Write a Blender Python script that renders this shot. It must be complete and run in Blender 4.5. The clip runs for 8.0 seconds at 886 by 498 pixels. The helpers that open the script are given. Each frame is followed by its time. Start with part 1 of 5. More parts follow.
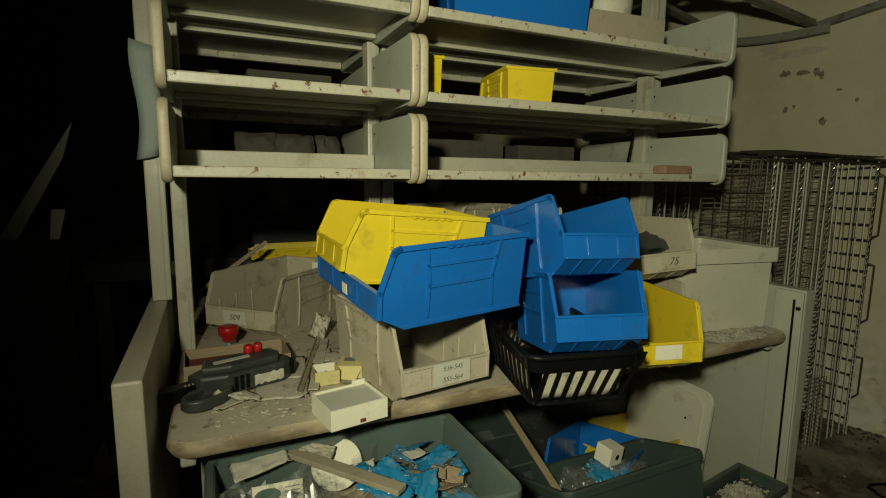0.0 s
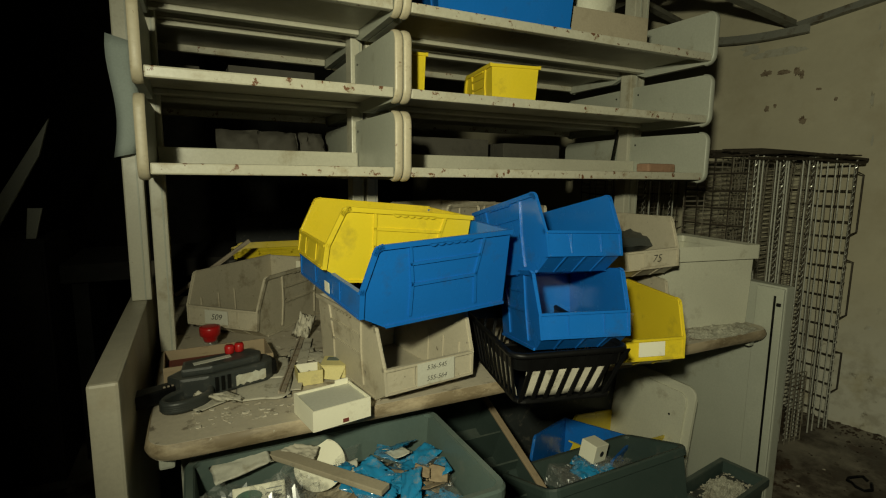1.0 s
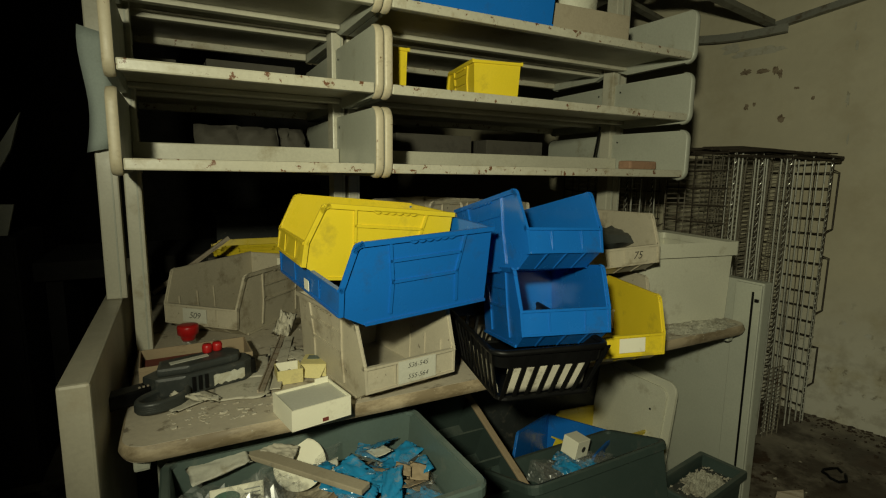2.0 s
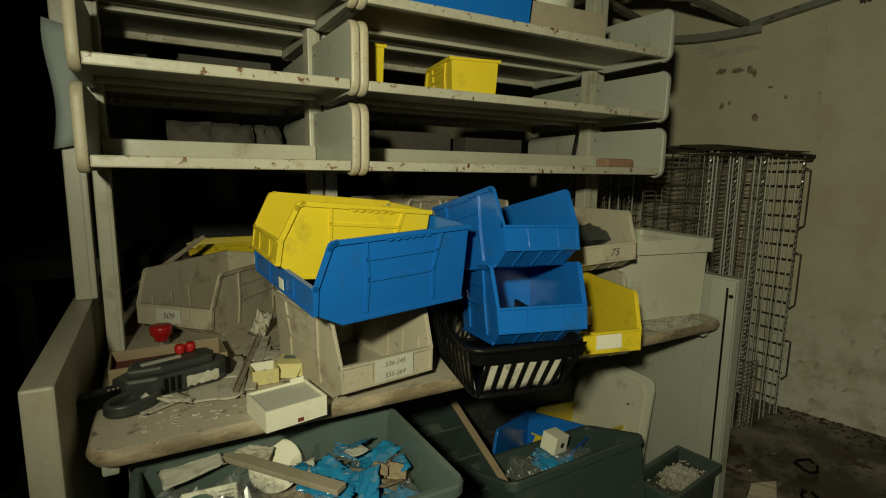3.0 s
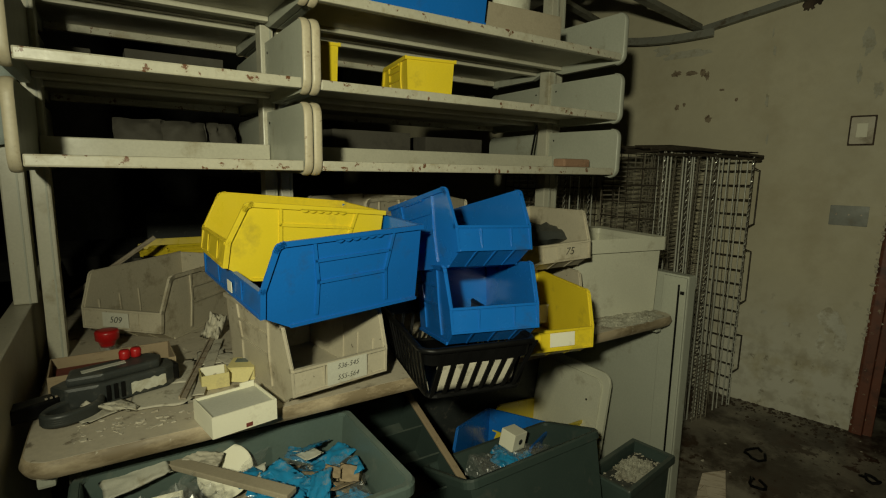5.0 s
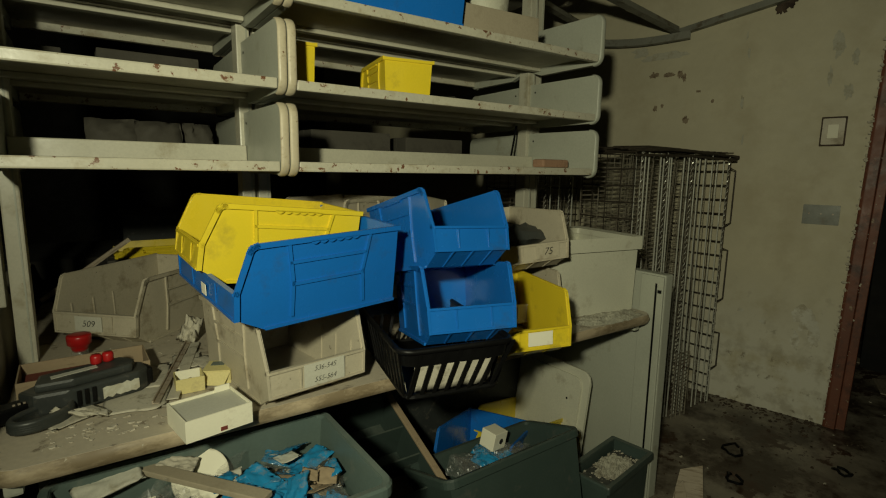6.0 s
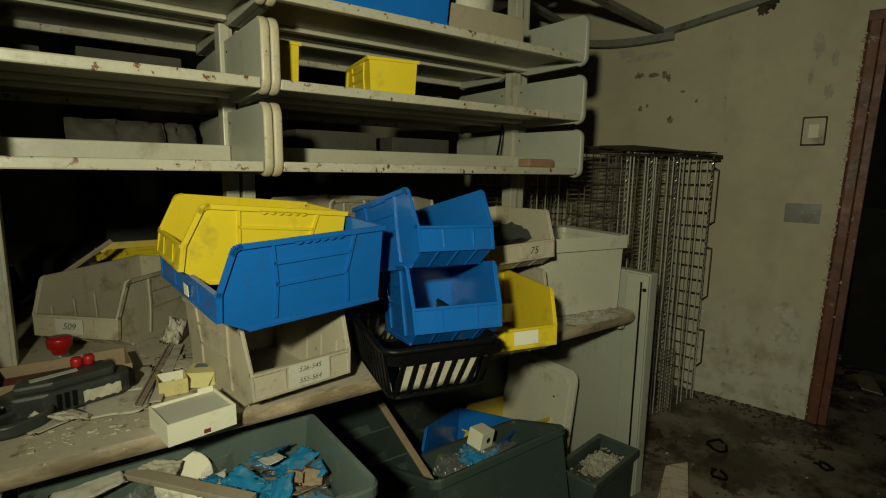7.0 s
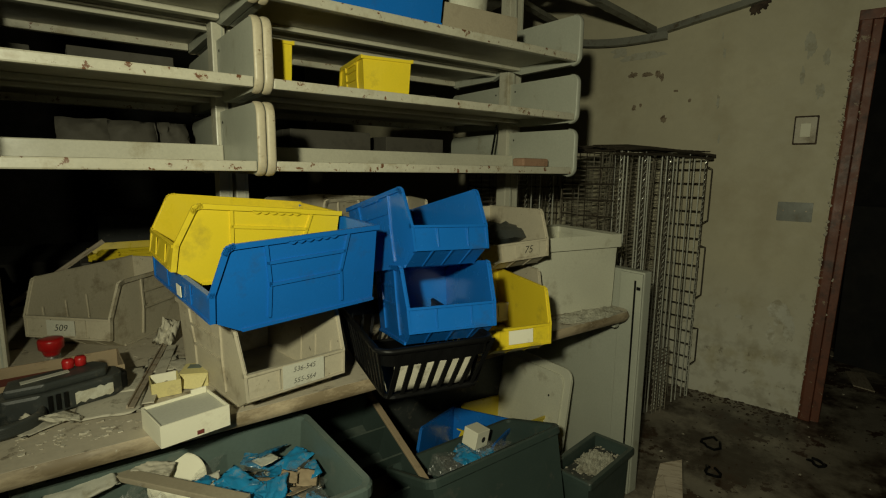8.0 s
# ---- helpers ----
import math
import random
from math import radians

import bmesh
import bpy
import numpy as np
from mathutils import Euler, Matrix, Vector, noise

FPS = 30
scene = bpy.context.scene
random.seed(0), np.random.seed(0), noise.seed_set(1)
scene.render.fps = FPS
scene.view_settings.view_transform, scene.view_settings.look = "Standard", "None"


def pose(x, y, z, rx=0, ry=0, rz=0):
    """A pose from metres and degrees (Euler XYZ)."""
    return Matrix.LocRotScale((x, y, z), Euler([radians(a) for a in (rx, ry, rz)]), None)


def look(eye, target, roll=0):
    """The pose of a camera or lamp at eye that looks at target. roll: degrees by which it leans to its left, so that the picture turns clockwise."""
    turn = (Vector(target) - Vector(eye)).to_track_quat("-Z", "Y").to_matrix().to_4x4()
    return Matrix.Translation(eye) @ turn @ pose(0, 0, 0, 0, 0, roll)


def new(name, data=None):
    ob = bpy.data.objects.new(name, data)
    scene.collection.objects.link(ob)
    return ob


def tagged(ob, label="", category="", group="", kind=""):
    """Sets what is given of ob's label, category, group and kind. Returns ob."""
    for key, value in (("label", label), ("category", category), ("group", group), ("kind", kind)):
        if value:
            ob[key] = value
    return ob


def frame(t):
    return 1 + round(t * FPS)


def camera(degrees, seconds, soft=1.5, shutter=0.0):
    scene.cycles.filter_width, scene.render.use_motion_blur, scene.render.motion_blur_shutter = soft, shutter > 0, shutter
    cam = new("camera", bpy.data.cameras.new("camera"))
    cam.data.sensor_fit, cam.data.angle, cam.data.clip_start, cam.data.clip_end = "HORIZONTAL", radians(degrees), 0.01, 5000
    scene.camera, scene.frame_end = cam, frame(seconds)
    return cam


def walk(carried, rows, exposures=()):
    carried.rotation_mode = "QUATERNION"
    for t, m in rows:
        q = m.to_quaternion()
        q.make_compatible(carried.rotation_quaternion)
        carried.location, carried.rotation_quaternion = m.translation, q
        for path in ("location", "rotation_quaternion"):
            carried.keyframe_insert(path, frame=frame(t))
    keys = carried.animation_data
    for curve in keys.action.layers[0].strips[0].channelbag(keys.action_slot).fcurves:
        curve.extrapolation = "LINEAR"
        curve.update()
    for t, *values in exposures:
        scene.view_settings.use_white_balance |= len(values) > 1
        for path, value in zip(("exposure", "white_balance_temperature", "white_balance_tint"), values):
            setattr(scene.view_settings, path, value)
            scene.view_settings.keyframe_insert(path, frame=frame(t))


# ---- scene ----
cam = camera(82.0, 8.0, 1.15)
PATH = [
    (0, (0.385, 0.193, 1.299), (1.211, 1.994, 1.023), 0.6),
    (0.5, (0.391, 0.193, 1.299), (1.236, 1.985, 1.02), 0.6),
    (1, (0.397, 0.194, 1.297), (1.266, 1.974, 1.016), 0.6),
    (1.5, (0.403, 0.196, 1.297), (1.294, 1.963, 1.01), 0.7),
    (3, (0.426, 0.193, 1.296), (1.401, 1.913, 0.996), 0.8),
    (3.5, (0.435, 0.189, 1.296), (1.433, 1.896, 0.994), 0.8),
    (4, (0.443, 0.184, 1.296), (1.469, 1.874, 0.994), 0.8),
    (4.5, (0.452, 0.179, 1.3), (1.502, 1.854, 0.995), 0.9),
    (6, (0.476, 0.161, 1.304), (1.6, 1.788, 1.0), 0.9),
    (6.5, (0.481, 0.159, 1.303), (1.623, 1.772, 1.0), 0.8),
    (7, (0.484, 0.155, 1.304), (1.642, 1.757, 1.0), 0.8),
    (7.5, (0.486, 0.155, 1.302), (1.653, 1.75, 0.999), 0.7),
    (8, (0.486, 0.155, 1.303), (1.66, 1.745, 0.998), 0.7),
]
walk(cam, [(t, look(eye, target, roll)) for t, eye, target, roll in PATH], ((0.0, -0.05), (4.0, -0.15), (8.0, -0.18)))

# ---- world, lamp and exposure ----
world = bpy.data.worlds.new("dark_room")
scene.world = world
world.use_nodes = True
world.node_tree.nodes["Background"].inputs[0].default_value = (0.55, 0.6, 0.5, 1)
world.node_tree.nodes["Background"].inputs[1].default_value = 0.0004
scene.view_settings.exposure = 0.0
work_light = bpy.data.lights.new("work_light", "SPOT")
work_light.energy, work_light.color = 137, (0.95, 0.94, 0.65)
work_light.spot_size, work_light.spot_blend, work_light.shadow_soft_size = radians(120), 1.0, 0.045
lamp = new("work_light", work_light)
lamp.matrix_world = look((0.07, -0.01, 1.60), (1.98, 1.6, 1.33))


# ---- materials ----
def ramp(nt, src, lo, hi):
    n = nt.nodes.new("ShaderNodeMapRange")
    n.inputs["From Min"].default_value, n.inputs["From Max"].default_value = lo, hi
    nt.links.new(src, n.inputs["Value"])
    return n.outputs["Result"]


def mixed(nt, fac, a, b):
    n = nt.nodes.new("ShaderNodeMix")
    n.data_type = "RGBA"
    for sock, v in ((n.inputs[0], fac), (n.inputs[6], a), (n.inputs[7], b)):
        if isinstance(v, (tuple, list)):
            sock.default_value = (*v, 1)
        elif isinstance(v, (int, float)):
            sock.default_value = v
        else:
            nt.links.new(v, sock)
    return n.outputs[2]


def noise_of(nt, scale, detail=4, stretch=(1, 1, 1), rough=0.6):
    co = nt.nodes.new("ShaderNodeTexCoord")
    mp = nt.nodes.new("ShaderNodeMapping")
    mp.inputs["Scale"].default_value = stretch
    nt.links.new(co.outputs["Object"], mp.inputs["Vector"])
    n = nt.nodes.new("ShaderNodeTexNoise")
    n.inputs["Scale"].default_value, n.inputs["Detail"].default_value = scale, detail
    n.inputs["Roughness"].default_value = rough
    nt.links.new(mp.outputs[0], n.inputs["Vector"])
    return n.outputs["Fac"]


def material(name, base, rough=0.5, vary=0.15, dirt=(0.12, 0.1, 0.07), dirt_at=0.62, dirt_scale=9, grain=90, bump=0.15, metal=0.0,
             chips=None, chip_at=0.7, chip_scale=30, stretch=(1, 1, 1), dust=0.0, per_piece=0.0, soft_dirt=0.12, speck=0.72):
    m = bpy.data.materials.new(name)
    m.use_nodes = True
    nt = m.node_tree
    b = nt.nodes["Principled BSDF"]
    big = noise_of(nt, 3.1, 3, stretch)
    fine = noise_of(nt, grain, 3, stretch)
    col = mixed(nt, ramp(nt, big, 0.3, 0.7), tuple(c * (1 - vary) for c in base), tuple(min(1, c * (1 + vary * 0.6)) for c in base))
    col = mixed(nt, ramp(nt, fine, 0.35, 1.3), col, tuple(c * speck for c in base))
    if per_piece:
        info = nt.nodes.new("ShaderNodeObjectInfo")
        hsv = nt.nodes.new("ShaderNodeHueSaturation")
        nt.links.new(ramp(nt, info.outputs["Random"], 0, 1), hsv.inputs["Value"])
        hsv.inputs["Value"].links[0].from_node.inputs["To Min"].default_value = 1 - per_piece
        hsv.inputs["Value"].links[0].from_node.inputs["To Max"].default_value = 1 + per_piece
        nt.links.new(col, hsv.inputs["Color"])
        col = hsv.outputs[0]
    if dirt_at < 1:
        col = mixed(nt, ramp(nt, noise_of(nt, dirt_scale, 7, stretch, 0.68), dirt_at - 0.03, dirt_at + soft_dirt), col, dirt)
    if dust:
        geo = nt.nodes.new("ShaderNodeNewGeometry")
        sep = nt.nodes.new("ShaderNodeSeparateXYZ")
        nt.links.new(geo.outputs["Normal"], sep.inputs[0])
        mul = nt.nodes.new("ShaderNodeMath")
        mul.operation = "MULTIPLY"
        nt.links.new(ramp(nt, sep.outputs["Z"], 0.4, 1.0), mul.inputs[0])
        f = ramp(nt, noise_of(nt, 22, 6), 0.3, 0.75)
        f.node.inputs["To Max"].default_value = dust
        nt.links.new(f, mul.inputs[1])
        col = mixed(nt, mul.outputs[0], col, (0.3, 0.28, 0.22))
    if chips:
        col = mixed(nt, ramp(nt, noise_of(nt, chip_scale, 6, (1, 1, 1), 0.7), chip_at, chip_at + 0.02), col, chips)
    nt.links.new(col, b.inputs["Base Color"])
    r = ramp(nt, noise_of(nt, 14, 4), 0.25, 0.8)
    r.node.inputs["To Min"].default_value, r.node.inputs["To Max"].default_value = max(0.03, rough - 0.1), min(1, rough + 0.18)
    nt.links.new(r, b.inputs["Roughness"])
    b.inputs["Metallic"].default_value = metal
    bp = nt.nodes.new("ShaderNodeBump")
    bp.inputs["Strength"].default_value, bp.inputs["Distance"].default_value = bump, 0.002
    nt.links.new(fine, bp.inputs["Height"])
    nt.links.new(bp.outputs[0], b.inputs["Normal"])
    return m


M_STEEL = material("cream_enamel", (0.50, 0.48, 0.38), 0.38, 0.1, (0.3, 0.26, 0.17), 0.6, 7, 140, 0.08, chips=(0.24, 0.12, 0.06), chip_at=0.69, chip_scale=60)
M_PANEL = material("grey_enamel", (0.40, 0.41, 0.34), 0.42, 0.08, (0.24, 0.22, 0.15), 0.62, 6, 160, 0.06, chips=(0.17, 0.14, 0.09), chip_at=0.71, chip_scale=60)
M_EDGE = material("tan_edging", (0.50, 0.44, 0.31), 0.45, 0.12, (0.25, 0.19, 0.1), 0.6, 20, 120, 0.1, chips=(0.16, 0.09, 0.04), chip_at=0.66, chip_scale=50)
M_END = material("cream_end_panel", (0.47, 0.435, 0.335), 0.45, 0.1, (0.36, 0.31, 0.22), 0.6, 5, 130, 0.1, chips=(0.17, 0.13, 0.085), chip_at=0.68, chip_scale=60, dust=0.35)
M_TOP = material("laminate_top", (0.49, 0.435, 0.335), 0.6, 0.15, (0.2, 0.165, 0.12), 0.6, 19, 70, 0.25, chips=(0.46, 0.43, 0.35), chip_at=0.64, chip_scale=85, soft_dirt=0.05)
M_TOPEDGE = material("vinyl_bench_edge", (0.42, 0.34, 0.225), 0.55, 0.25, (0.19, 0.145, 0.085), 0.49, 14, 60, 0.2, stretch=(0.4, 1, 1), chips=(0.42, 0.38, 0.29), chip_at=0.66, chip_scale=40)
M_BLUE = material("blue_plastic", (0.009, 0.135, 0.49), 0.2, 0.1, (0.02, 0.1, 0.31), 0.6, 9, 200, 0.04, dust=0.1, chips=(0.07, 0.15, 0.3), chip_at=0.73, chip_scale=70, speck=0.85)
M_YELLOW = material("yellow_plastic", (0.72, 0.55, 0.025), 0.32, 0.08, (0.47, 0.36, 0.03), 0.6, 9, 200, 0.04, dust=0.08, chips=(0.3, 0.25, 0.1), chip_at=0.74, chip_scale=70, speck=0.88)
M_STONE = material("stone_grey_plastic", (0.49, 0.44, 0.33), 0.48, 0.12, (0.29, 0.245, 0.17), 0.57, 12, 160, 0.12, dust=0.35, chips=(0.16, 0.135, 0.1), chip_at=0.66, chip_scale=40)
M_BLACK = material("black_plastic", (0.004, 0.004, 0.004), 0.42, 0.2, (0.012, 0.012, 0.01), 0.66, 16, 160, 0.1)
M_BLACK.node_tree.nodes["Principled BSDF"].inputs["Specular IOR Level"].default_value = 0.22
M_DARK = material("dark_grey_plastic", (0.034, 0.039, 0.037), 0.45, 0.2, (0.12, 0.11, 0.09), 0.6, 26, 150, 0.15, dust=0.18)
M_TOTE = material("green_grey_tote", (0.10, 0.14, 0.125), 0.45, 0.15, (0.17, 0.18, 0.15), 0.62, 9, 140, 0.08, dust=0.2)
M_DKTOTE = material("dark_green_tote", (0.045, 0.068, 0.06), 0.45, 0.15, (0.1, 0.1, 0.085), 0.62, 9, 140, 0.08, dust=0.2)
M_WHITE = material("white_plastic", (0.6, 0.59, 0.47), 0.4, 0.08, (0.36, 0.33, 0.24), 0.6, 8, 160, 0.05, dust=0.2)
M_CARD = material("white_card", (0.8, 0.77, 0.61), 0.65, 0.05, (0.58, 0.53, 0.4), 0.63, 11, 160, 0.04, speck=0.93)
M_GREYLID = material("grey_card", (0.5, 0.495, 0.42), 0.65, 0.06, (0.3, 0.29, 0.23), 0.6, 10, 180, 0.1)
M_YCARD = material("pale_yellow_card", (0.62, 0.54, 0.24), 0.7, 0.08, (0.4, 0.34, 0.18), 0.6, 20, 200, 0.1)
M_TANCARD = material("dusty_tan_card", (0.36, 0.31, 0.22), 0.75, 0.1, (0.25, 0.21, 0.145), 0.6, 7, 160, 0.1)
M_BLOCK = material("reddish_wrapping", (0.34, 0.2, 0.125), 0.7, 0.2, (0.2, 0.12, 0.075), 0.58, 25, 160, 0.2)
M_KRAFT = material("brown_cardboard", (0.33, 0.25, 0.155), 0.8, 0.12, (0.17, 0.12, 0.07), 0.6, 14, 160, 0.15, stretch=(1, 1, 5))
M_PAPER = material("old_paper", (0.56, 0.55, 0.46), 0.8, 0.08, (0.36, 0.32, 0.22), 0.58, 15, 200, 0.1)
M_DUSTYPAPER = material("dusty_grey_paper", (0.50, 0.465, 0.37), 0.85, 0.1, (0.2, 0.18, 0.13), 0.55, 22, 200, 0.1)
M_BLUEPAPER = material("pale_blue_paper", (0.40, 0.46, 0.43), 0.75, 0.08, (0.3, 0.3, 0.24), 0.6, 9, 200, 0.1)
M_RED = material("red_plastic", (0.42, 0.012, 0.012), 0.35, 0.1, (0.2, 0.02, 0.015), 0.62, 30, 200, 0.05)
M_DKRED = material("dark_red_card", (0.17, 0.035, 0.025), 0.6, 0.15, (0.1, 0.03, 0.02), 0.6, 18, 200, 0.1)
M_WOOD = material("dusty_wood", (0.31, 0.26, 0.19), 0.7, 0.2, (0.16, 0.12, 0.075), 0.52, 12, 60, 0.3, stretch=(1, 8, 8))
M_IRON = material("rusty_strip", (0.4, 0.34, 0.26), 0.5, 0.2, (0.15, 0.075, 0.04), 0.55, 30, 120, 0.2, metal=0.2)
M_WIRE = material("chromed_wire", (0.8, 0.8, 0.7), 0.3, 0.15, (0.16, 0.12, 0.08), 0.6, 24, 200, 0.1, metal=0.45)
M_MESH = material("dull_mesh_wire", (0.27, 0.245, 0.19), 0.5, 0.25, (0.1, 0.065, 0.04), 0.56, 12, 150, 0.2, metal=0.2)
M_BLOOM = material("damp_bloom", (0.64, 0.62, 0.52), 0.9, 0.2, (0.4, 0.36, 0.26), 0.5, 14, 60, 0.5)
M_LIP = material("chipped_cream_edge", (0.51, 0.485, 0.38), 0.32, 0.12, (0.34, 0.29, 0.19), 0.56, 14, 140, 0.1, chips=(0.15, 0.065, 0.03), chip_at=0.6, chip_scale=38)
M_TRAY = material("cream_shelf_tray", (0.43, 0.405, 0.315), 0.45, 0.15, (0.24, 0.2, 0.11), 0.58, 6, 120, 0.1)
# card darkened to carry the shade between and behind the shelves
M_DIMCARD = material("dim_shaded_card", (0.07, 0.064, 0.05), 0.8, 0.15, (0.045, 0.04, 0.032), 0.55, 10, 120, 0.15)
M_RUST = material("rusted_wire", (0.06, 0.048, 0.034), 0.6, 0.3, (0.03, 0.02, 0.014), 0.55, 25, 150, 0.3, metal=0.3)
M_PLASTER = material("plaster_flakes", (0.48, 0.44, 0.35), 0.9, 0.2, (0.3, 0.26, 0.19), 0.55, 40, 200, 0.3)
M_GREEN = material("green_print", (0.035, 0.1, 0.06), 0.6, 0.1, (0.06, 0.16, 0.1), 0.6, 30, 200, 0.05)
M_INK = material("black_ink", (0.012, 0.012, 0.012), 0.6, 0.0, dirt_at=1)
M_BLUEPRINT = material("blue_pouch", (0.02, 0.24, 0.48), 0.22, 0.2, (0.3, 0.29, 0.24), 0.6, 30, 120, 0.2)
M_FLOOR = material("wet_dirty_floor", (0.25, 0.22, 0.17), 0.36, 0.35, (0.04, 0.026, 0.016), 0.44, 3.0, 28, 0.6, chips=(0.045, 0.022, 0.011), chip_at=0.57, chip_scale=3.6, soft_dirt=0.12)
M_WALL = material("peeling_cream_paint", (0.52, 0.475, 0.335), 0.6, 0.1, (0.4, 0.345, 0.225), 0.52, 2.2, 25, 0.15, speck=0.85, soft_dirt=0.2)
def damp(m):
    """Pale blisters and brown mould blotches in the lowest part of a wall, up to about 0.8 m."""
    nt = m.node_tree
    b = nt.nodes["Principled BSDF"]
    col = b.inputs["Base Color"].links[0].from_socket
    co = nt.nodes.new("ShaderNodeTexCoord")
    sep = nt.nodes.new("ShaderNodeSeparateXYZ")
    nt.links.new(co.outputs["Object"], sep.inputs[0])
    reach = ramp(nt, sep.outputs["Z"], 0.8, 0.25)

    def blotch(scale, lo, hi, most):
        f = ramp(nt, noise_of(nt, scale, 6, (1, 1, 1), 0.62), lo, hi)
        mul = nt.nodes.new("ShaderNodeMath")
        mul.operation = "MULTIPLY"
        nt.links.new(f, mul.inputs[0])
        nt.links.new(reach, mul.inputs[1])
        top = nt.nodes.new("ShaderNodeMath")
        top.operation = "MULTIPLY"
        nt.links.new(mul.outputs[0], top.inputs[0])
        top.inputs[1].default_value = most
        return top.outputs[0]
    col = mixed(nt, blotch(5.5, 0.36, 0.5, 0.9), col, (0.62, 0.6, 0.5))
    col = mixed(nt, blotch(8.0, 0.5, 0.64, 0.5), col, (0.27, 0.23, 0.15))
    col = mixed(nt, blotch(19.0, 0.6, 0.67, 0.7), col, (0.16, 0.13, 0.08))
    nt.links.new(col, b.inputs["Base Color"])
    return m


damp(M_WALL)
M_WALLCHIP = material("bare_plaster", (0.40, 0.385, 0.305), 0.9, 0.2, (0.22, 0.2, 0.15), 0.5, 20, 90, 0.4)
M_STAIN = material("brown_stain", (0.26, 0.205, 0.135), 0.85, 0.3, (0.12, 0.08, 0.05), 0.5, 40, 120, 0.3)
M_BARE = material("thin_grey_undercoat", (0.47, 0.45, 0.355), 0.8, 0.15, (0.34, 0.31, 0.22), 0.52, 24, 90, 0.4)
M_GRIME = material("brown_grime", (0.075, 0.05, 0.032), 0.8, 0.35, (0.03, 0.02, 0.013), 0.5, 30, 120, 0.3)
M_DOOR = material("red_brown_paint", (0.165, 0.055, 0.03), 0.5, 0.3, (0.06, 0.025, 0.017), 0.52, 10, 60, 0.3, chips=(0.27, 0.2, 0.13), chip_at=0.62, chip_scale=26)
M_TEE = material("grey_ceiling_tee", (0.2, 0.2, 0.165), 0.5, 0.2, (0.1, 0.08, 0.05), 0.55, 14, 100, 0.1, metal=0.2)
M_TILE = material("mineral_ceiling_tile", (0.27, 0.26, 0.2), 0.95, 0.15, (0.16, 0.12, 0.075), 0.58, 4, 60, 0.4)
# near-black colour that holds the darkness of the unlit surroundings
M_VOID = material("near_black_unlit", (0.008, 0.0075, 0.0065), 0.9, 0.3, (0.015, 0.013, 0.01), 0.5, 3, 20, 0.3)
M_GREYPLATE = material("grey_steel_plate", (0.14, 0.145, 0.125), 0.4, 0.1, (0.14, 0.13, 0.1), 0.6, 25, 120, 0.1, metal=0.3)
M_FILM = bpy.data.materials.new("clear_plastic_film")
M_FILM.use_nodes = True
_n = M_FILM.node_tree
_b = _n.nodes["Principled BSDF"]
_b.inputs["Base Color"].default_value, _b.inputs["Roughness"].default_value = (0.6, 0.62, 0.57, 1), 0.3
_g, _a = _n.nodes.new("ShaderNodeBsdfGlossy"), _n.nodes.new("ShaderNodeMixShader")
_g.inputs["Roughness"].default_value, _a.inputs[0].default_value = 0.28, 0.06
_t, _m = _n.nodes.new("ShaderNodeBsdfTransparent"), _n.nodes.new("ShaderNodeMixShader")
_m.inputs[0].default_value = 0.06
_n.links.new(_t.outputs[0], _m.inputs[1])
_n.links.new(_b.outputs[0], _m.inputs[2])
_n.links.new(_m.outputs[0], _a.inputs[1])
_n.links.new(_g.outputs[0], _a.inputs[2])
_n.links.new(_a.outputs[0], _n.nodes["Material Output"].inputs["Surface"])


# ---- mesh helpers ----
def part(name, bm, mat, parent=None, label="", smooth=False):
    me = bpy.data.meshes.new(name)
    bmesh.ops.recalc_face_normals(bm, faces=bm.faces)
    if smooth:
        for f in bm.faces:
            f.smooth = True
    bm.to_mesh(me)
    bm.free()
    me.materials.append(mat)
    ob = new(name, me)
    ob.parent = parent
    if label:
        tagged(ob, label)
    return ob


def thing(name, m, label, category, group=""):
    ob = new(name)
    ob.empty_display_size = 0.05
    ob.matrix_basis = m
    return tagged(ob, label, category, group)


def setting(name, bm, mat, label, category, m=None):
    ob = part(name, bm, mat)
    if m:
        ob.matrix_basis = m
    return tagged(ob, label, category, "", "structure")


def box(bm, x0, x1, y0, y1, z0, z1, bev=0.0, seg=2):
    vs = [bm.verts.new((x, y, z)) for x in (x0, x1) for y in (y0, y1) for z in (z0, z1)]
    fs = [bm.faces.new([vs[i] for i in q]) for q in ((0, 1, 3, 2), (4, 6, 7, 5), (0, 4, 5, 1), (2, 3, 7, 6), (0, 2, 6, 4), (1, 5, 7, 3))]
    if bev:
        bmesh.ops.bevel(bm, geom=list({e for f in fs for e in f.edges}), offset=bev, segments=seg, affect="EDGES", profile=0.6)
    return bm


def prism(bm, poly, axis, a, b, bev=0.0):
    """A polygon of (u, v), drawn out along x, y or z from a to b."""
    def place(u, v, w):
        return {"x": (w, u, v), "y": (u, w, v), "z": (u, v, w)}[axis]
    lo = [bm.verts.new(place(u, v, a)) for u, v in poly]
    hi = [bm.verts.new(place(u, v, b)) for u, v in poly]
    n = len(poly)
    fs = [bm.faces.new(lo[::-1]), bm.faces.new(hi)] + [bm.faces.new((lo[i], lo[(i + 1) % n], hi[(i + 1) % n], hi[i])) for i in range(n)]
    if bev:
        bmesh.ops.bevel(bm, geom=list({e for f in fs for e in f.edges}), offset=bev, segments=2, affect="EDGES", profile=0.6)
    return bm


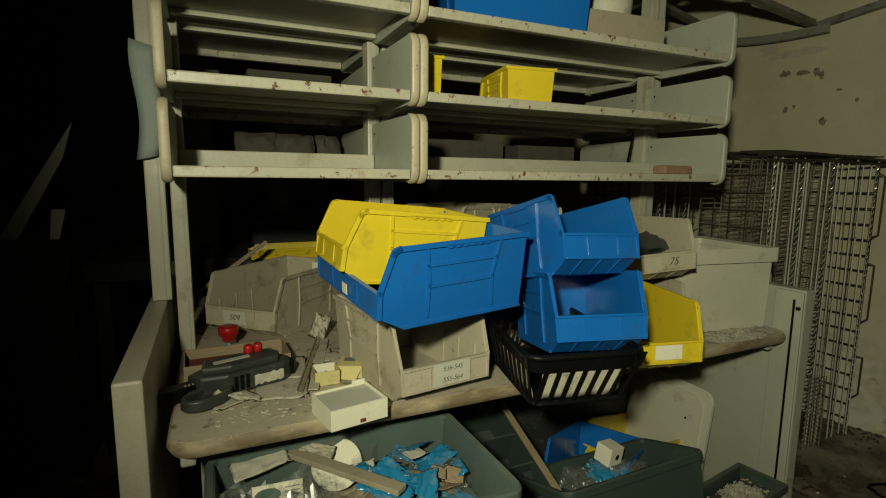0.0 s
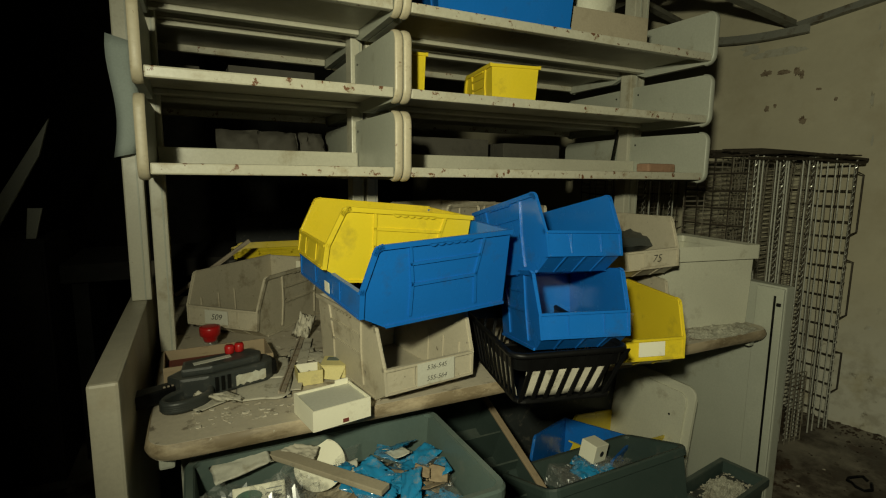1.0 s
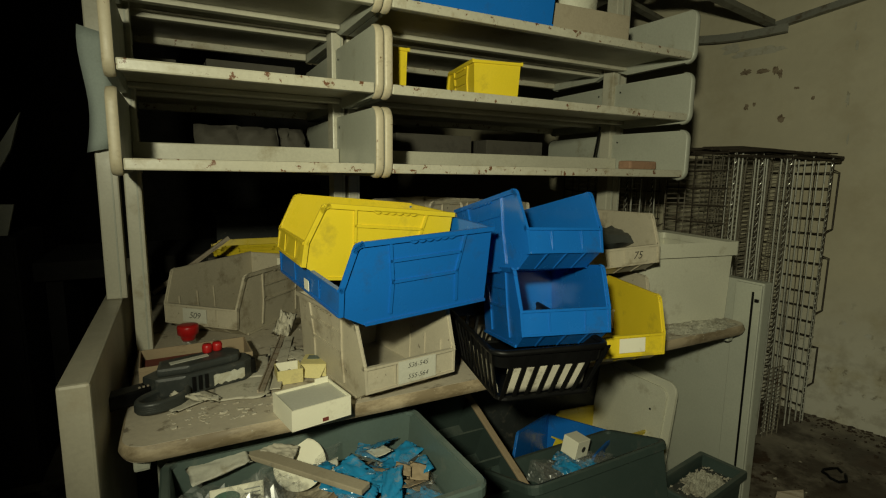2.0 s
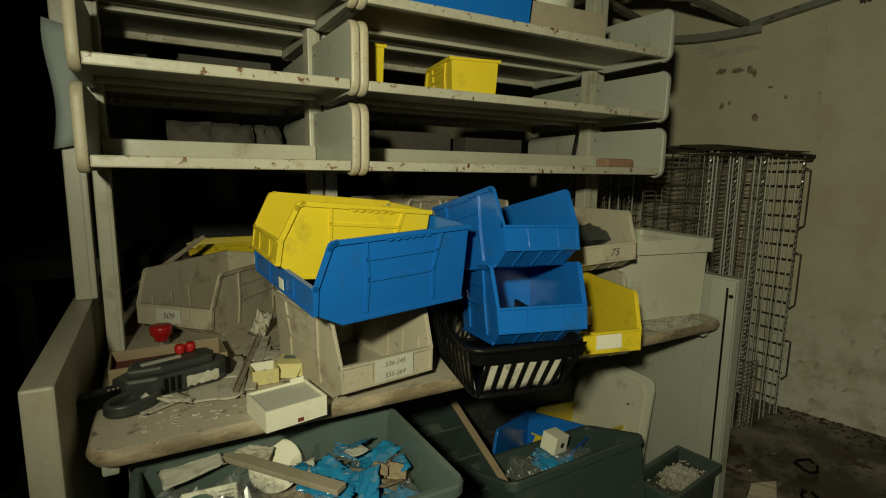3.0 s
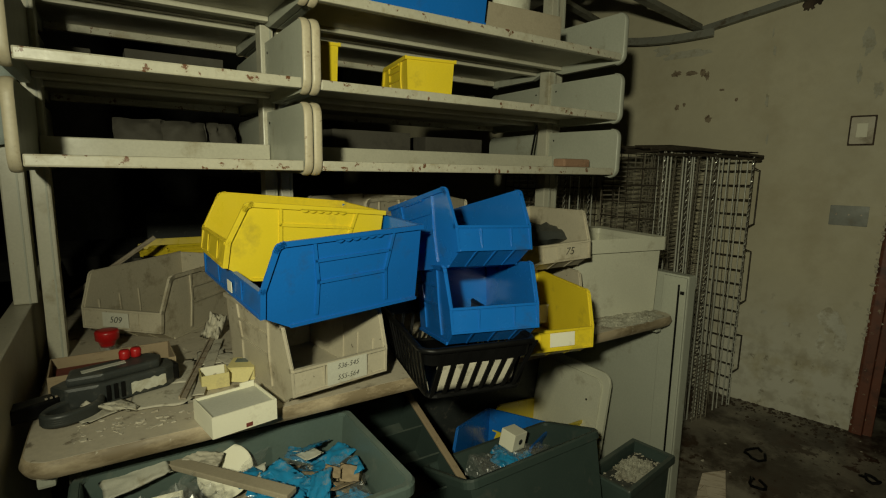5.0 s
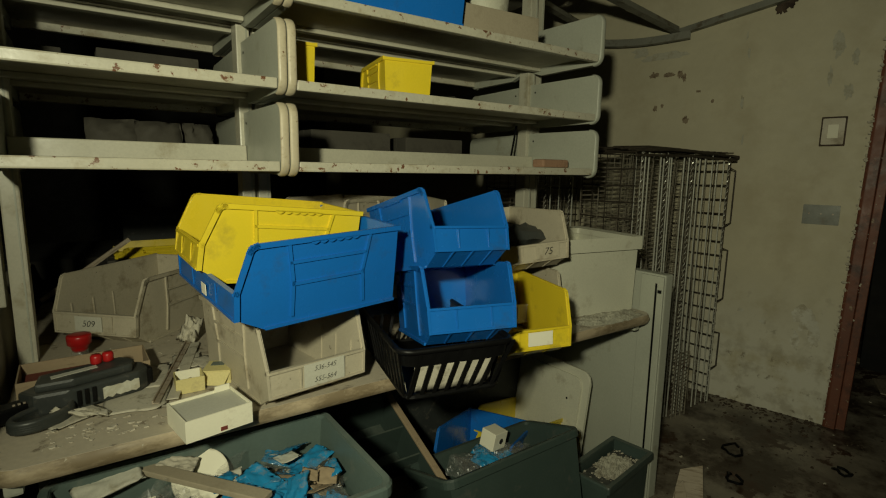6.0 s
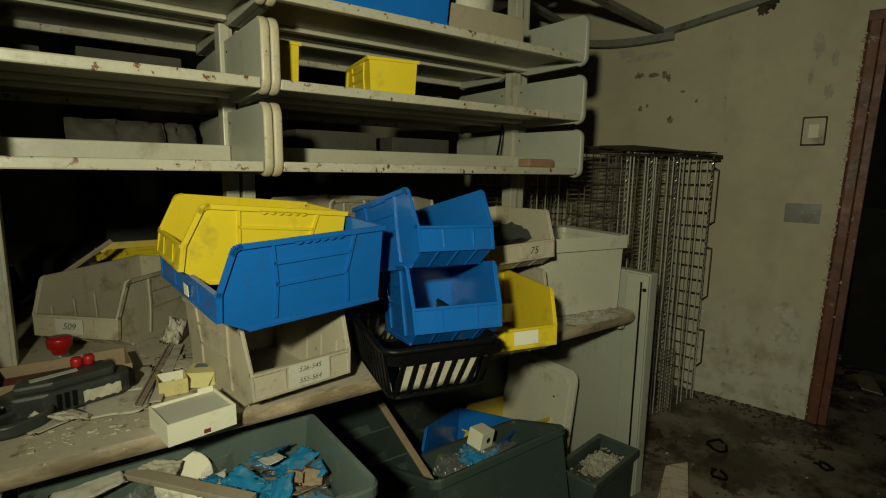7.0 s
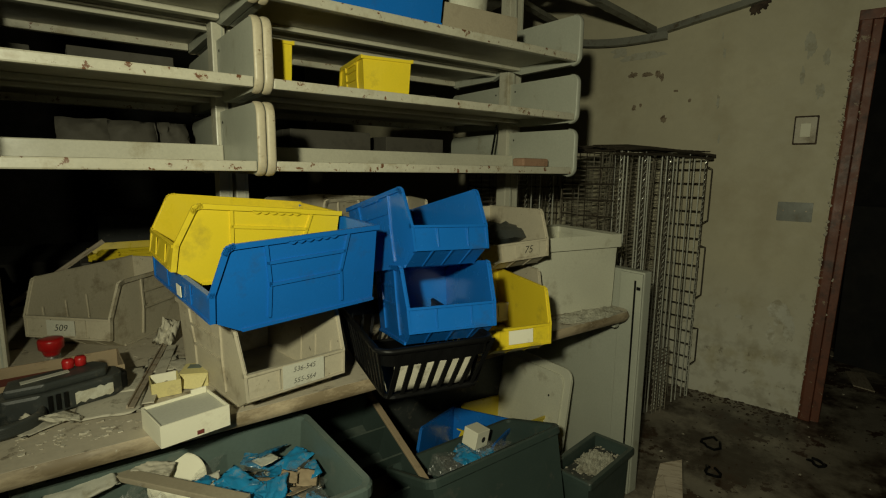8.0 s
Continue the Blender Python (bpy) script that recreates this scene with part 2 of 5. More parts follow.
def rod(bm, a, b, r, n=6):
    a, b = Vector(a), Vector(b)
    d = (b - a).normalized()
    u = d.orthogonal().normalized()
    w = d.cross(u)
    ring = [[bm.verts.new(p + r * (math.cos(2 * math.pi * i / n) * u + math.sin(2 * math.pi * i / n) * w)) for i in range(n)] for p in (a, b)]
    for i in range(n):
        bm.faces.new((ring[0][i], ring[0][(i + 1) % n], ring[1][(i + 1) % n], ring[1][i]))
    bm.faces.new(ring[0][::-1])
    bm.faces.new(ring[1])


def path_rod(bm, pts, r, n=6):
    """A round bar along a line of points; a line that ends where it began is closed."""
    pts = [Vector(p) for p in pts]
    closed = (pts[0] - pts[-1]).length < 1e-5
    if closed:
        pts = pts[:-1]
    k = len(pts)
    rings, u = [], None
    for i, p in enumerate(pts):
        d = (pts[(i + 1) % k] - pts[i - 1]) if closed or 0 < i < k - 1 else (pts[1] - pts[0] if i == 0 else pts[-1] - pts[-2])
        d.normalize()
        u = d.orthogonal().normalized() if u is None else (u - d * u.dot(d)).normalized()
        w = d.cross(u)
        rings.append([bm.verts.new(p + r * (math.cos(2 * math.pi * j / n) * u + math.sin(2 * math.pi * j / n) * w)) for j in range(n)])
    for i in range(k if closed else k - 1):
        a, b = rings[i], rings[(i + 1) % k]
        for j in range(n):
            bm.faces.new((a[j], a[(j + 1) % n], b[(j + 1) % n], b[j]))
    if not closed:
        bm.faces.new(rings[0][::-1])
        bm.faces.new(rings[-1])


def lathe(bm, profile, n=24):
    rings = [[bm.verts.new((r * math.cos(2 * math.pi * i / n), r * math.sin(2 * math.pi * i / n), z)) for i in range(n)] for r, z in profile]
    for p, q in zip(rings, rings[1:]):
        for i in range(n):
            bm.faces.new((p[i], p[(i + 1) % n], q[(i + 1) % n], q[i]))
    bm.faces.new(rings[0][::-1])
    bm.faces.new(rings[-1])


def rounded(w, h, r, n=5):
    """A rectangle from 0, 0 with rounded corners."""
    out = []
    for cx, cy, a in ((w - r, r, -90), (w - r, h - r, 0), (r, h - r, 90), (r, r, 180)):
        for i in range(n + 1):
            t = radians(a + 90 * i / n)
            out.append((cx + r * math.cos(t), cy + r * math.sin(t)))
    return out


def pillow(bm, w, h, thick, seed, crumple=0.006, n=10):
    """A filled pouch: two crumpled sheets joined at the rim."""
    def layer(s):
        g = []
        for i in range(n + 1):
            row = []
            for j in range(n + 1):
                u, v = i / n, j / n
                bulge = thick * 0.5 * (max(0, 16 * u * (1 - u) * v * (1 - v))) ** 0.4
                f = s if thick > 0.008 else 1
                k = noise.noise(Vector((u * 4 + seed, v * 4, f * 3))) * crumple + noise.noise(Vector((u * 9, v * 9 + seed, f))) * crumple * 0.6
                k += abs(noise.noise(Vector((u * 6 + seed * 2, v * 6, f + 7)))) * crumple
                wob = noise.noise(Vector((u * 3 + seed, v * 3, 5))) * 0.03
                edge = i in (0, n) or j in (0, n)
                row.append(bm.verts.new(((u - 0.5 + wob) * w, (v - 0.5 + wob) * h, (0 if edge else s * bulge) + k * (0.6 if edge else 1))))
            g.append(row)
        return g
    top, bot = layer(1), layer(-1)
    for i in range(n):
        for j in range(n):
            bm.faces.new((top[i][j], top[i + 1][j], top[i + 1][j + 1], top[i][j + 1]))
            bm.faces.new((bot[i][j], bot[i][j + 1], bot[i + 1][j + 1], bot[i + 1][j]))
    bmesh.ops.remove_doubles(bm, verts=bm.verts, dist=0.0006)
    return bm


def mound(bm, w, d, h, seed, n=44):
    """A low crumbling heap with a ragged outline, its middle at the origin."""
    g = {}
    for i in range(n + 1):
        for j in range(n + 1):
            u, v = 2 * i / n - 1, 2 * j / n - 1
            k = 1 - (u * u + v * v) ** 0.5 + 0.38 * noise.noise(Vector((u * 2.3 + seed, v * 2.3, 0))) + 0.22 * noise.noise(Vector((u * 7, v * 7 + seed, 3)))
            if k > 0.02:
                z = h * min(1.0, k * 1.3) * (0.65 + 0.5 * noise.noise(Vector((u * 6 + seed, v * 6, 9)))) + h * 0.3 * abs(noise.noise(Vector((u * 15, v * 15, seed))))
                g[i, j] = bm.verts.new((u * w / 2, v * d / 2, max(0.0006, z)))
    for i, j in list(g):
        q = [(i, j), (i + 1, j), (i + 1, j + 1), (i, j + 1)]
        if all(k in g for k in q):
            bm.faces.new([g[k] for k in q])
    rim = [e for e in bm.edges if len(e.link_faces) == 1]
    out = bmesh.ops.extrude_edge_only(bm, edges=rim)
    for v in out["geom"]:
        if isinstance(v, bmesh.types.BMVert):
            v.co.z = 0.0
    bmesh.ops.delete(bm, geom=[v for v in bm.verts if not v.link_faces], context="VERTS")
    return bm


def flakes(bm, count, place, size, seed):
    """Many small broken flakes; place(rng) gives their spot."""
    rng = random.Random(seed)
    for _ in range(count):
        x, y, z = place(rng)
        s = size * rng.uniform(0.25, 1.0) ** 2 + 0.0004
        a0, k = rng.uniform(0, 6.28), rng.randint(4, 6)
        tilt = rng.uniform(-0.4, 0.4)
        ring = [(s * rng.uniform(0.5, 1) * math.cos(a0 + 6.283 * i / k), s * rng.uniform(0.4, 0.9) * math.sin(a0 + 6.283 * i / k)) for i in range(k)]
        lo = [bm.verts.new((x + u, y + v, z)) for u, v in ring]
        hi = [bm.verts.new((x + u * 0.9, y + v * 0.9, z + s * (0.22 + max(0, tilt * u / s)) )) for u, v in ring]
        bm.faces.new(hi)
        for i in range(k):
            bm.faces.new((lo[i], lo[(i + 1) % k], hi[(i + 1) % k], hi[i]))


def writing(text, size, parent, m, name="writing"):
    cu = bpy.data.curves.new(name, "FONT")
    cu.body, cu.size, cu.extrude, cu.shear, cu.offset = text, size, 0.0002, 0.3, -0.0003
    cu.align_x, cu.align_y = "CENTER", "CENTER"
    tmp = new("tmp_text", cu)
    me = bpy.data.meshes.new_from_object(tmp.evaluated_get(bpy.context.evaluated_depsgraph_get()))
    bpy.data.objects.remove(tmp)
    me.materials.clear()
    me.materials.append(M_INK)
    ob = new(name, me)
    ob.parent, ob.matrix_basis = parent, m
    return tagged(ob, "black handwritten marker digits")


# ---- the room ----
WALL_A, WALL_B = Vector((3.60, 1.063, 0)), Vector((3.46, 1.648, 0))
ALONG = (WALL_B - WALL_A).normalized()
WALL_TURN = math.degrees(math.atan2(ALONG.y, ALONG.x))
M_AT_WALL = pose(WALL_A.x, WALL_A.y, 0, 0, 0, WALL_TURN)      # local x runs along the wall away from the door, local y into the room
ROOM_TOP = 2.75

bm = bmesh.new()
box(bm, -4.0, 6.5, -4.0, 6.0, -0.08, 0.0)
floor = setting("floor", bm, M_FLOOR, "dirty stained concrete floor covered with grime", "floor")
# the slab's darkness is put into its colour
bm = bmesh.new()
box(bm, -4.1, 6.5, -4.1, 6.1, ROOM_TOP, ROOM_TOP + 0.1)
setting("ceiling", bm, M_VOID, "slab above the broken hung ceiling, coloured near-black as unlit", "ceiling")
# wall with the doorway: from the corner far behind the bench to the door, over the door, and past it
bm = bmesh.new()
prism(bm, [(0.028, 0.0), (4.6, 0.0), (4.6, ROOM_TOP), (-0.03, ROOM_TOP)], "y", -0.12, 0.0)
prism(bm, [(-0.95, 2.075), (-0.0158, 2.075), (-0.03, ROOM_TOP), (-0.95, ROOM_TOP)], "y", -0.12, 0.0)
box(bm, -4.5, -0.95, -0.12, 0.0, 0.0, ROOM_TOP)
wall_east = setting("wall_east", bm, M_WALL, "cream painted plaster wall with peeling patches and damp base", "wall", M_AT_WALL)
# outer walls coloured near-black in place of the missing light
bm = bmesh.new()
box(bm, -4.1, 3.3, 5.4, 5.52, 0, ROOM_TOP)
setting("wall_north", bm, M_VOID, "wall far behind the shelves, coloured near-black as unlit", "wall")
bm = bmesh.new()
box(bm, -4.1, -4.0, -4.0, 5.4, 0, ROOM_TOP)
setting("wall_west", bm, M_VOID, "side wall coloured near-black to stand for deep shade", "wall")
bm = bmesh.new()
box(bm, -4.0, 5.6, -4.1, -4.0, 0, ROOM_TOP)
setting("wall_south", bm, M_VOID, "wall behind the walk, coloured near-black as unlit", "wall")
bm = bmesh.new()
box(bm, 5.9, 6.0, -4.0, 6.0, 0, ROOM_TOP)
setting("wall_passage", bm, M_VOID, "wall of the passage beyond the doorway, coloured near-black as unlit", "wall")

# paint damage on the wall: thin proud flakes of bare plaster and stains with ragged outlines
def ragged(bm, cx, cz, w, h, seed, depth=0.002, n=26):
    rng = random.Random(seed)
    ring = []
    for i in range(n):
        a = 2 * math.pi * i / n
        k = 0.72 + 0.45 * noise.noise(Vector((math.cos(a) * 2.1 + seed, math.sin(a) * 2.1, seed))) + rng.uniform(-0.12, 0.12)
        ring.append((cx + w * 0.5 * k * math.cos(a), cz + h * 0.5 * k * math.sin(a)))
    prism(bm, ring, "y", 0.0005, depth)


def wall_patch(name, spots, mat, label, category, depth):
    bm = bmesh.new()
    for i, (s, z, w, h) in enumerate(spots):
        ragged(bm, s, z, w, h, 11 + 3 * i + len(name), depth + 0.0007 * (i % 4))
    ob = part(name, bm, mat)
    ob.matrix_basis = M_AT_WALL
    tagged(ob, label, category, "", "structure")


wall_patch("paint_damage", [(0.97, 1.89, 0.09, 0.035), (1.06, 1.895, 0.07, 0.045), (0.91, 1.885, 0.04, 0.06), (0.885, 1.865, 0.03, 0.06), (0.86, 1.62, 0.045, 0.06), (1.04, 1.7, 0.03, 0.05),
                            (1.0, 1.71, 0.02, 0.03), (0.72, 1.72, 0.02, 0.03), (0.8, 1.78, 0.035, 0.02)], M_STAIN, "brown flaked spots in the cream paint", "paint damage", 0.002)
wall_patch("bare_patch", [(0.17, 1.95, 0.07, 0.16), (0.11, 1.72, 0.05, 0.09), (0.19, 1.8, 0.03, 0.12), (0.1, 1.88, 0.04, 0.10), (1.0, 2.0, 0.34, 0.06), (1.15, 2.04, 0.12, 0.08),
                          (0.56, 1.96, 0.02, 0.07), (0.57, 1.7, 0.02, 0.1), (0.55, 1.5, 0.015, 0.08), (0.575, 2.05, 0.012, 0.06), (0.13, 1.56, 0.03, 0.05)],
           M_BARE, "grey bare plaster where paint has peeled", "paint damage", 0.0015)
wall_patch("damp_bloom", [(0.17, 0.56, 0.15, 0.17), (0.12, 0.47, 0.07, 0.16), (0.2, 0.43, 0.06, 0.12), (0.36, 0.5, 0.05, 0.035), (0.47, 0.545, 0.04, 0.03)],
           M_BLOOM, "pale blistered patches of damp near the floor", "paint damage", 0.002)
bm = bmesh.new()
flakes(bm, 420, lambda r: (r.uniform(0.03, 2.0), abs(r.gauss(0, 0.035)), 0.0), 0.016, 4)
ob = part("wall_foot_rubble", bm, M_GRIME)
ob.matrix_basis = M_AT_WALL
tagged(ob, "brown crumbled plaster along the foot of the wall", "rubble", "", "stuff")

# door frame
bm = bmesh.new()
prism(bm, [(-0.06, -0.14), (0.032, -0.14), (0.032, 0.018), (0.02, 0.024), (-0.02, 0.024), (-0.024, 0.004), (-0.06, 0.0)], "z", 0.0, 2.03, 0.003)
door_frame = thing("door_frame", M_AT_WALL @ pose(0.004, 0, 0, 0, -1.3, 0), "red-brown painted door frame with chipped paint", "door frame")
tagged(door_frame, kind="structure")
part("jamb", bm, M_DOOR, door_frame)
bm = bmesh.new()
box(bm, -0.98, 0.032, -0.14, 0.022, 2.03, 2.075, 0.003)
part("head", bm, M_DOOR, door_frame)
bm = bmesh.new()
box(bm, -0.99, -0.9, -0.14, 0.02, 0.0, 2.03, 0.003)
part("jamb", bm, M_DOOR, door_frame)
bm = bmesh.new()
flakes(bm, 150, lambda r: (0.034 + r.gauss(0, 0.004), (r.uniform(0.1, 2.0) + 0.15 * math.sin(9 * r.random())), 0.0), 0.013, 51)
flakes(bm, 36, lambda r: (-0.02 + r.gauss(0, 0.004), r.choice((0.5, 0.75, 1.15, 1.6, 1.8)) + r.gauss(0, 0.09), 0.0), 0.011, 52)
for v in bm.verts:
    v.co = (v.co.x, 0.0195 + v.co.z * 0.7, min(2.02, max(0.02, v.co.y)))
tagged(part("paint_flake", bm, M_PLASTER, door_frame), "pale peeling paint flakes along the jamb edges", "", "", "stuff")


def plate(name, s, z, w, h, mat, label, category):
    t = thing(name, M_AT_WALL @ pose(s, 0, z), label, category)
    bm = bmesh.new()
    prism(bm, [(u - w / 2, v - h / 2) for u, v in rounded(w, h, 0.004)], "y", 0.0, 0.006, 0.0015)
    part("plate", bm, mat, t)
    return t


t = plate("light_switch", 0.15, 1.528, 0.104, 0.145, M_GRIME, "ivory light switch with a dark grimy surround", "light switch")
bm = bmesh.new()
prism(bm, [(u - 0.045, v - 0.064) for u, v in rounded(0.09, 0.128, 0.004)], "y", 0.0062, 0.010, 0.0015)
part("cover", bm, M_STONE, t, "tan cover plate")
bm = bmesh.new()
prism(bm, [(-0.022, -0.034), (0.022, -0.034), (0.022, 0.034), (-0.022, 0.034)], "y", 0.010, 0.016, 0.002)
part("rocker", bm, M_CARD, t, "ivory rocker")
t = plate("blank_plate", 0.157, 1.11, 0.155, 0.10, M_GREYPLATE, "grey steel blank wall plate with screws", "wall plate")
for sx in (-0.05, 0.0, 0.05):
    bm = bmesh.new()
    rod(bm, (sx, 0.005, 0.005), (sx, 0.0085, 0.005), 0.004, 8)
    part("screw", bm, M_IRON, t)

# broken hung ceiling: tees, a wall angle, a sagging trim strip and remains of tiles
def beam(name, a, b, w, h, mat, label, category):
    a, b = Vector(a), Vector(b)
    d = b - a
    m = Matrix.Translation(a) @ d.to_track_quat("X", "Z").to_matrix().to_4x4()
    t = thing(name, m, label, category)
    bm = bmesh.new()
    L = d.length
    box(bm, 0, L, -w / 2, w / 2, 0, 0.004)
    part("flange", bm, mat, t)
    bm = bmesh.new()
    box(bm, 0, L, -0.003, 0.003, 0.004, h)
    part("web", bm, mat, t)
    return t


def at_wall(s, off, z):
    return M_AT_WALL @ Vector((s, off, z))


beam("ceiling_tee", at_wall(0.93, 0.02, 2.10), at_wall(-0.4, 0.02, 2.33), 0.05, 0.04, M_TEE, "grey metal wall angle of the hung ceiling, sagging", "ceiling tee")
beam("ceiling_tee", at_wall(0.93, 0.03, 2.11), (1.9, 1.87, 2.22), 0.045, 0.04, M_TEE, "grey metal ceiling tee hanging from the broken ceiling", "ceiling tee")
beam("ceiling_tee", (3.3, 2.6, 2.25), (1.3, 1.95, 2.25), 0.045, 0.04, M_TEE, "grey metal ceiling tee in the dark above the shelves", "ceiling tee")
beam("ceiling_tee", (2.75, 1.9, 2.17), (1.6, 2.5, 2.22), 0.04, 0.04, M_TEE, "grey metal ceiling tee in the dark above the shelves", "ceiling tee")
bm = bmesh.new()
pts = [at_wall(0.86 + 0.06 * i, 0.03 + 0.004 * i, 2.095 - 0.03 * math.sin(math.pi * i / 12) + 0.005 * i) for i in range(13)]
for a, b in zip(pts, pts[1:]):
    vs = [bm.verts.new(p + Vector(o)) for p in (a, b) for o in ((0, 0, -0.025), (-0.02, -0.006, -0.02), (-0.02, -0.006, 0.02), (0, 0, 0.025))]
    for i in range(4):
        bm.faces.new((vs[i], vs[(i + 1) % 4], vs[4 + (i + 1) % 4], vs[4 + i]))
tagged(part("trim_strip", bm, M_TEE), "loose grey trim strip sagging from the wall", "trim strip")
for i, (x, y, z, w, d, rx, rz) in enumerate([(2.95, 1.55, 2.32, 0.6, 0.6, -5, -13), (2.4, 2.55, 2.3, 0.6, 0.6, 3, -13)]):
    bm = bmesh.new()
    box(bm, -w / 2, w / 2, -d / 2, d / 2, 0, 0.015, 0.003, 1)
    ob = part("ceiling_tile", bm, M_TILE)
    ob.matrix_basis = pose(x, y, z, rx, 2, rz)
    tagged(ob, "stained mineral ceiling tile, sagging in its grid", "ceiling tile", "ceiling tiles")
bm = bmesh.new()
ragged(bm, 0.0, 0.0, 0.11, 0.12, 41, 0.012, 34)
ragged(bm, 0.03, -0.03, 0.07, 0.10, 47, 0.008, 30)
ob = part("hanging_residue", bm, M_GRIME)
ob.matrix_basis = M_AT_WALL @ pose(0.40, 0, 2.2)
tagged(ob, "dark brown ragged residue hanging on the wall", "residue")


# ---- the bench with its posts and shelves ----
BX0, BX1, BY0, BY1, BZ = 0.285, 2.238, 1.265, 2.64, 0.77
bench = thing("workbench", pose(0, 0, 0), "dusty double-sided workbench with a rounded tan edge and steel ends", "workbench")
bm = bmesh.new()
prism(bm, [(BX0 + 0.004 + u, BY0 + 0.004 + v) for u, v in rounded(BX1 - BX0 - 0.008, BY1 - BY0 - 0.008, 0.05, 6)], "z", BZ - 0.034, BZ)
part("worktop", bm, M_TOP, bench, "grey-brown dusty laminate worktop")
bm = bmesh.new()
outer = rounded(BX1 - BX0, BY1 - BY0, 0.055, 6)
n = len(outer)
prof = [(0.0035, -0.0345), (0.0, -0.03), (-0.004, -0.018), (0.0, -0.005), (0.0035, -0.0003)]
rings = []
for k, dz in prof:
    rings.append([bm.verts.new((BX0 + u + (k if u < 1 else -k), BY0 + v + (k if v < 0.5 else -k), BZ + dz)) for u, v in outer])
for p, q in zip(rings, rings[1:]):
    for i in range(n):
        bm.faces.new((p[i], p[(i + 1) % n], q[(i + 1) % n], q[i]))
part("edge_band", bm, M_TOPEDGE, bench, "worn tan vinyl edge", True)
for x0, x1, nm in ((0.207, 0.258, "end_panel"), (2.245, 2.295, "end_panel")):
    bm = bmesh.new()
    box(bm, x0, x1, 1.235, 2.70, 0.0, 0.925, 0.006)
    # right panel: the greyer, darker enamel stands in for shade at that end
    ep = part(nm, bm, M_END if x0 < 1 else M_PANEL, bench, "cream enamelled steel end panel")
bm = bmesh.new()
box(bm, 2.235, 2.2445, 1.237, 1.335, 0.0, 0.918, 0.003)
fl = part("flange", bm, M_PANEL, bench, "cream steel flange of the end panel")
bm = bmesh.new()
box(bm, 2.2335, 2.2345, 1.262, 1.270, 0.04, 0.89)
part("groove", bm, M_BLACK, fl, "dark groove in the flange")
bm = bmesh.new()
box(bm, 2.227, 2.2345, 1.242, 1.256, 0.855, 0.867, 0.002)
part("catch", bm, M_BLACK, fl)
for x in (0.305, 2.168):
    bm = bmesh.new()
    box(bm, x, x + 0.03, 1.30, 1.9, 0.702, BZ - 0.036, 0.006)
    part("bracket", bm, M_PANEL, bench)
for x in (0.335, 0.375):
    bm = bmesh.new()
    box(bm, x, x + 0.022, 1.5, 1.53, 0.0, 0.69, 0.002)
    part("leg", bm, M_PANEL, bench)
# panel coloured dark so that the space below the worktop looks shaded
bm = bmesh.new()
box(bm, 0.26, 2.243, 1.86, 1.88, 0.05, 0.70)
part("modesty_panel", bm, M_DARK, bench, "panel under the worktop, coloured dark to stand for shade")
bm = bmesh.new()
box(bm, 0.37, 0.95, 0.98, 1.83, 0.30, 0.325)
part("lower_shelf", bm, M_PANEL, bench)
for x in (0.38, 0.90):
    for y in (1.0, 1.78):
        bm = bmesh.new()
        box(bm, x, x + 0.03, y, y + 0.03, 0.0, 0.30)
        part("leg", bm, M_PANEL, bench)

rack = thing("shelf_rack", pose(0, 0, 0), "cream enamelled steel shelf rack, dusty, with rust-chipped shelf edges", "shelf rack")
PY = 1.87
for x0, x1, y0, y1, z0 in ((0.218, 0.270, PY + 0.03, PY + 0.085, 0.926), (0.284, 0.326, PY, PY + 0.06, BZ), (0.876, 0.916, PY, PY + 0.06, BZ), (0.926, 0.966, PY, PY + 0.06, BZ),
                           (2.10, 2.142, PY, PY + 0.06, BZ), (2.158, 2.2, PY + 0.02, PY + 0.08, BZ)):
    bm = bmesh.new()
    box(bm, x0, x1, y0, y1, z0, 2.3, 0.004)
    p = part("post", bm, M_STEEL, rack)
    bm = bmesh.new()
    box(bm, (x0 + x1) / 2 + 0.008, (x0 + x1) / 2 + 0.012, y0 - 0.002, y0, z0, 2.28)
    part("slot_line", bm, M_PANEL, p)


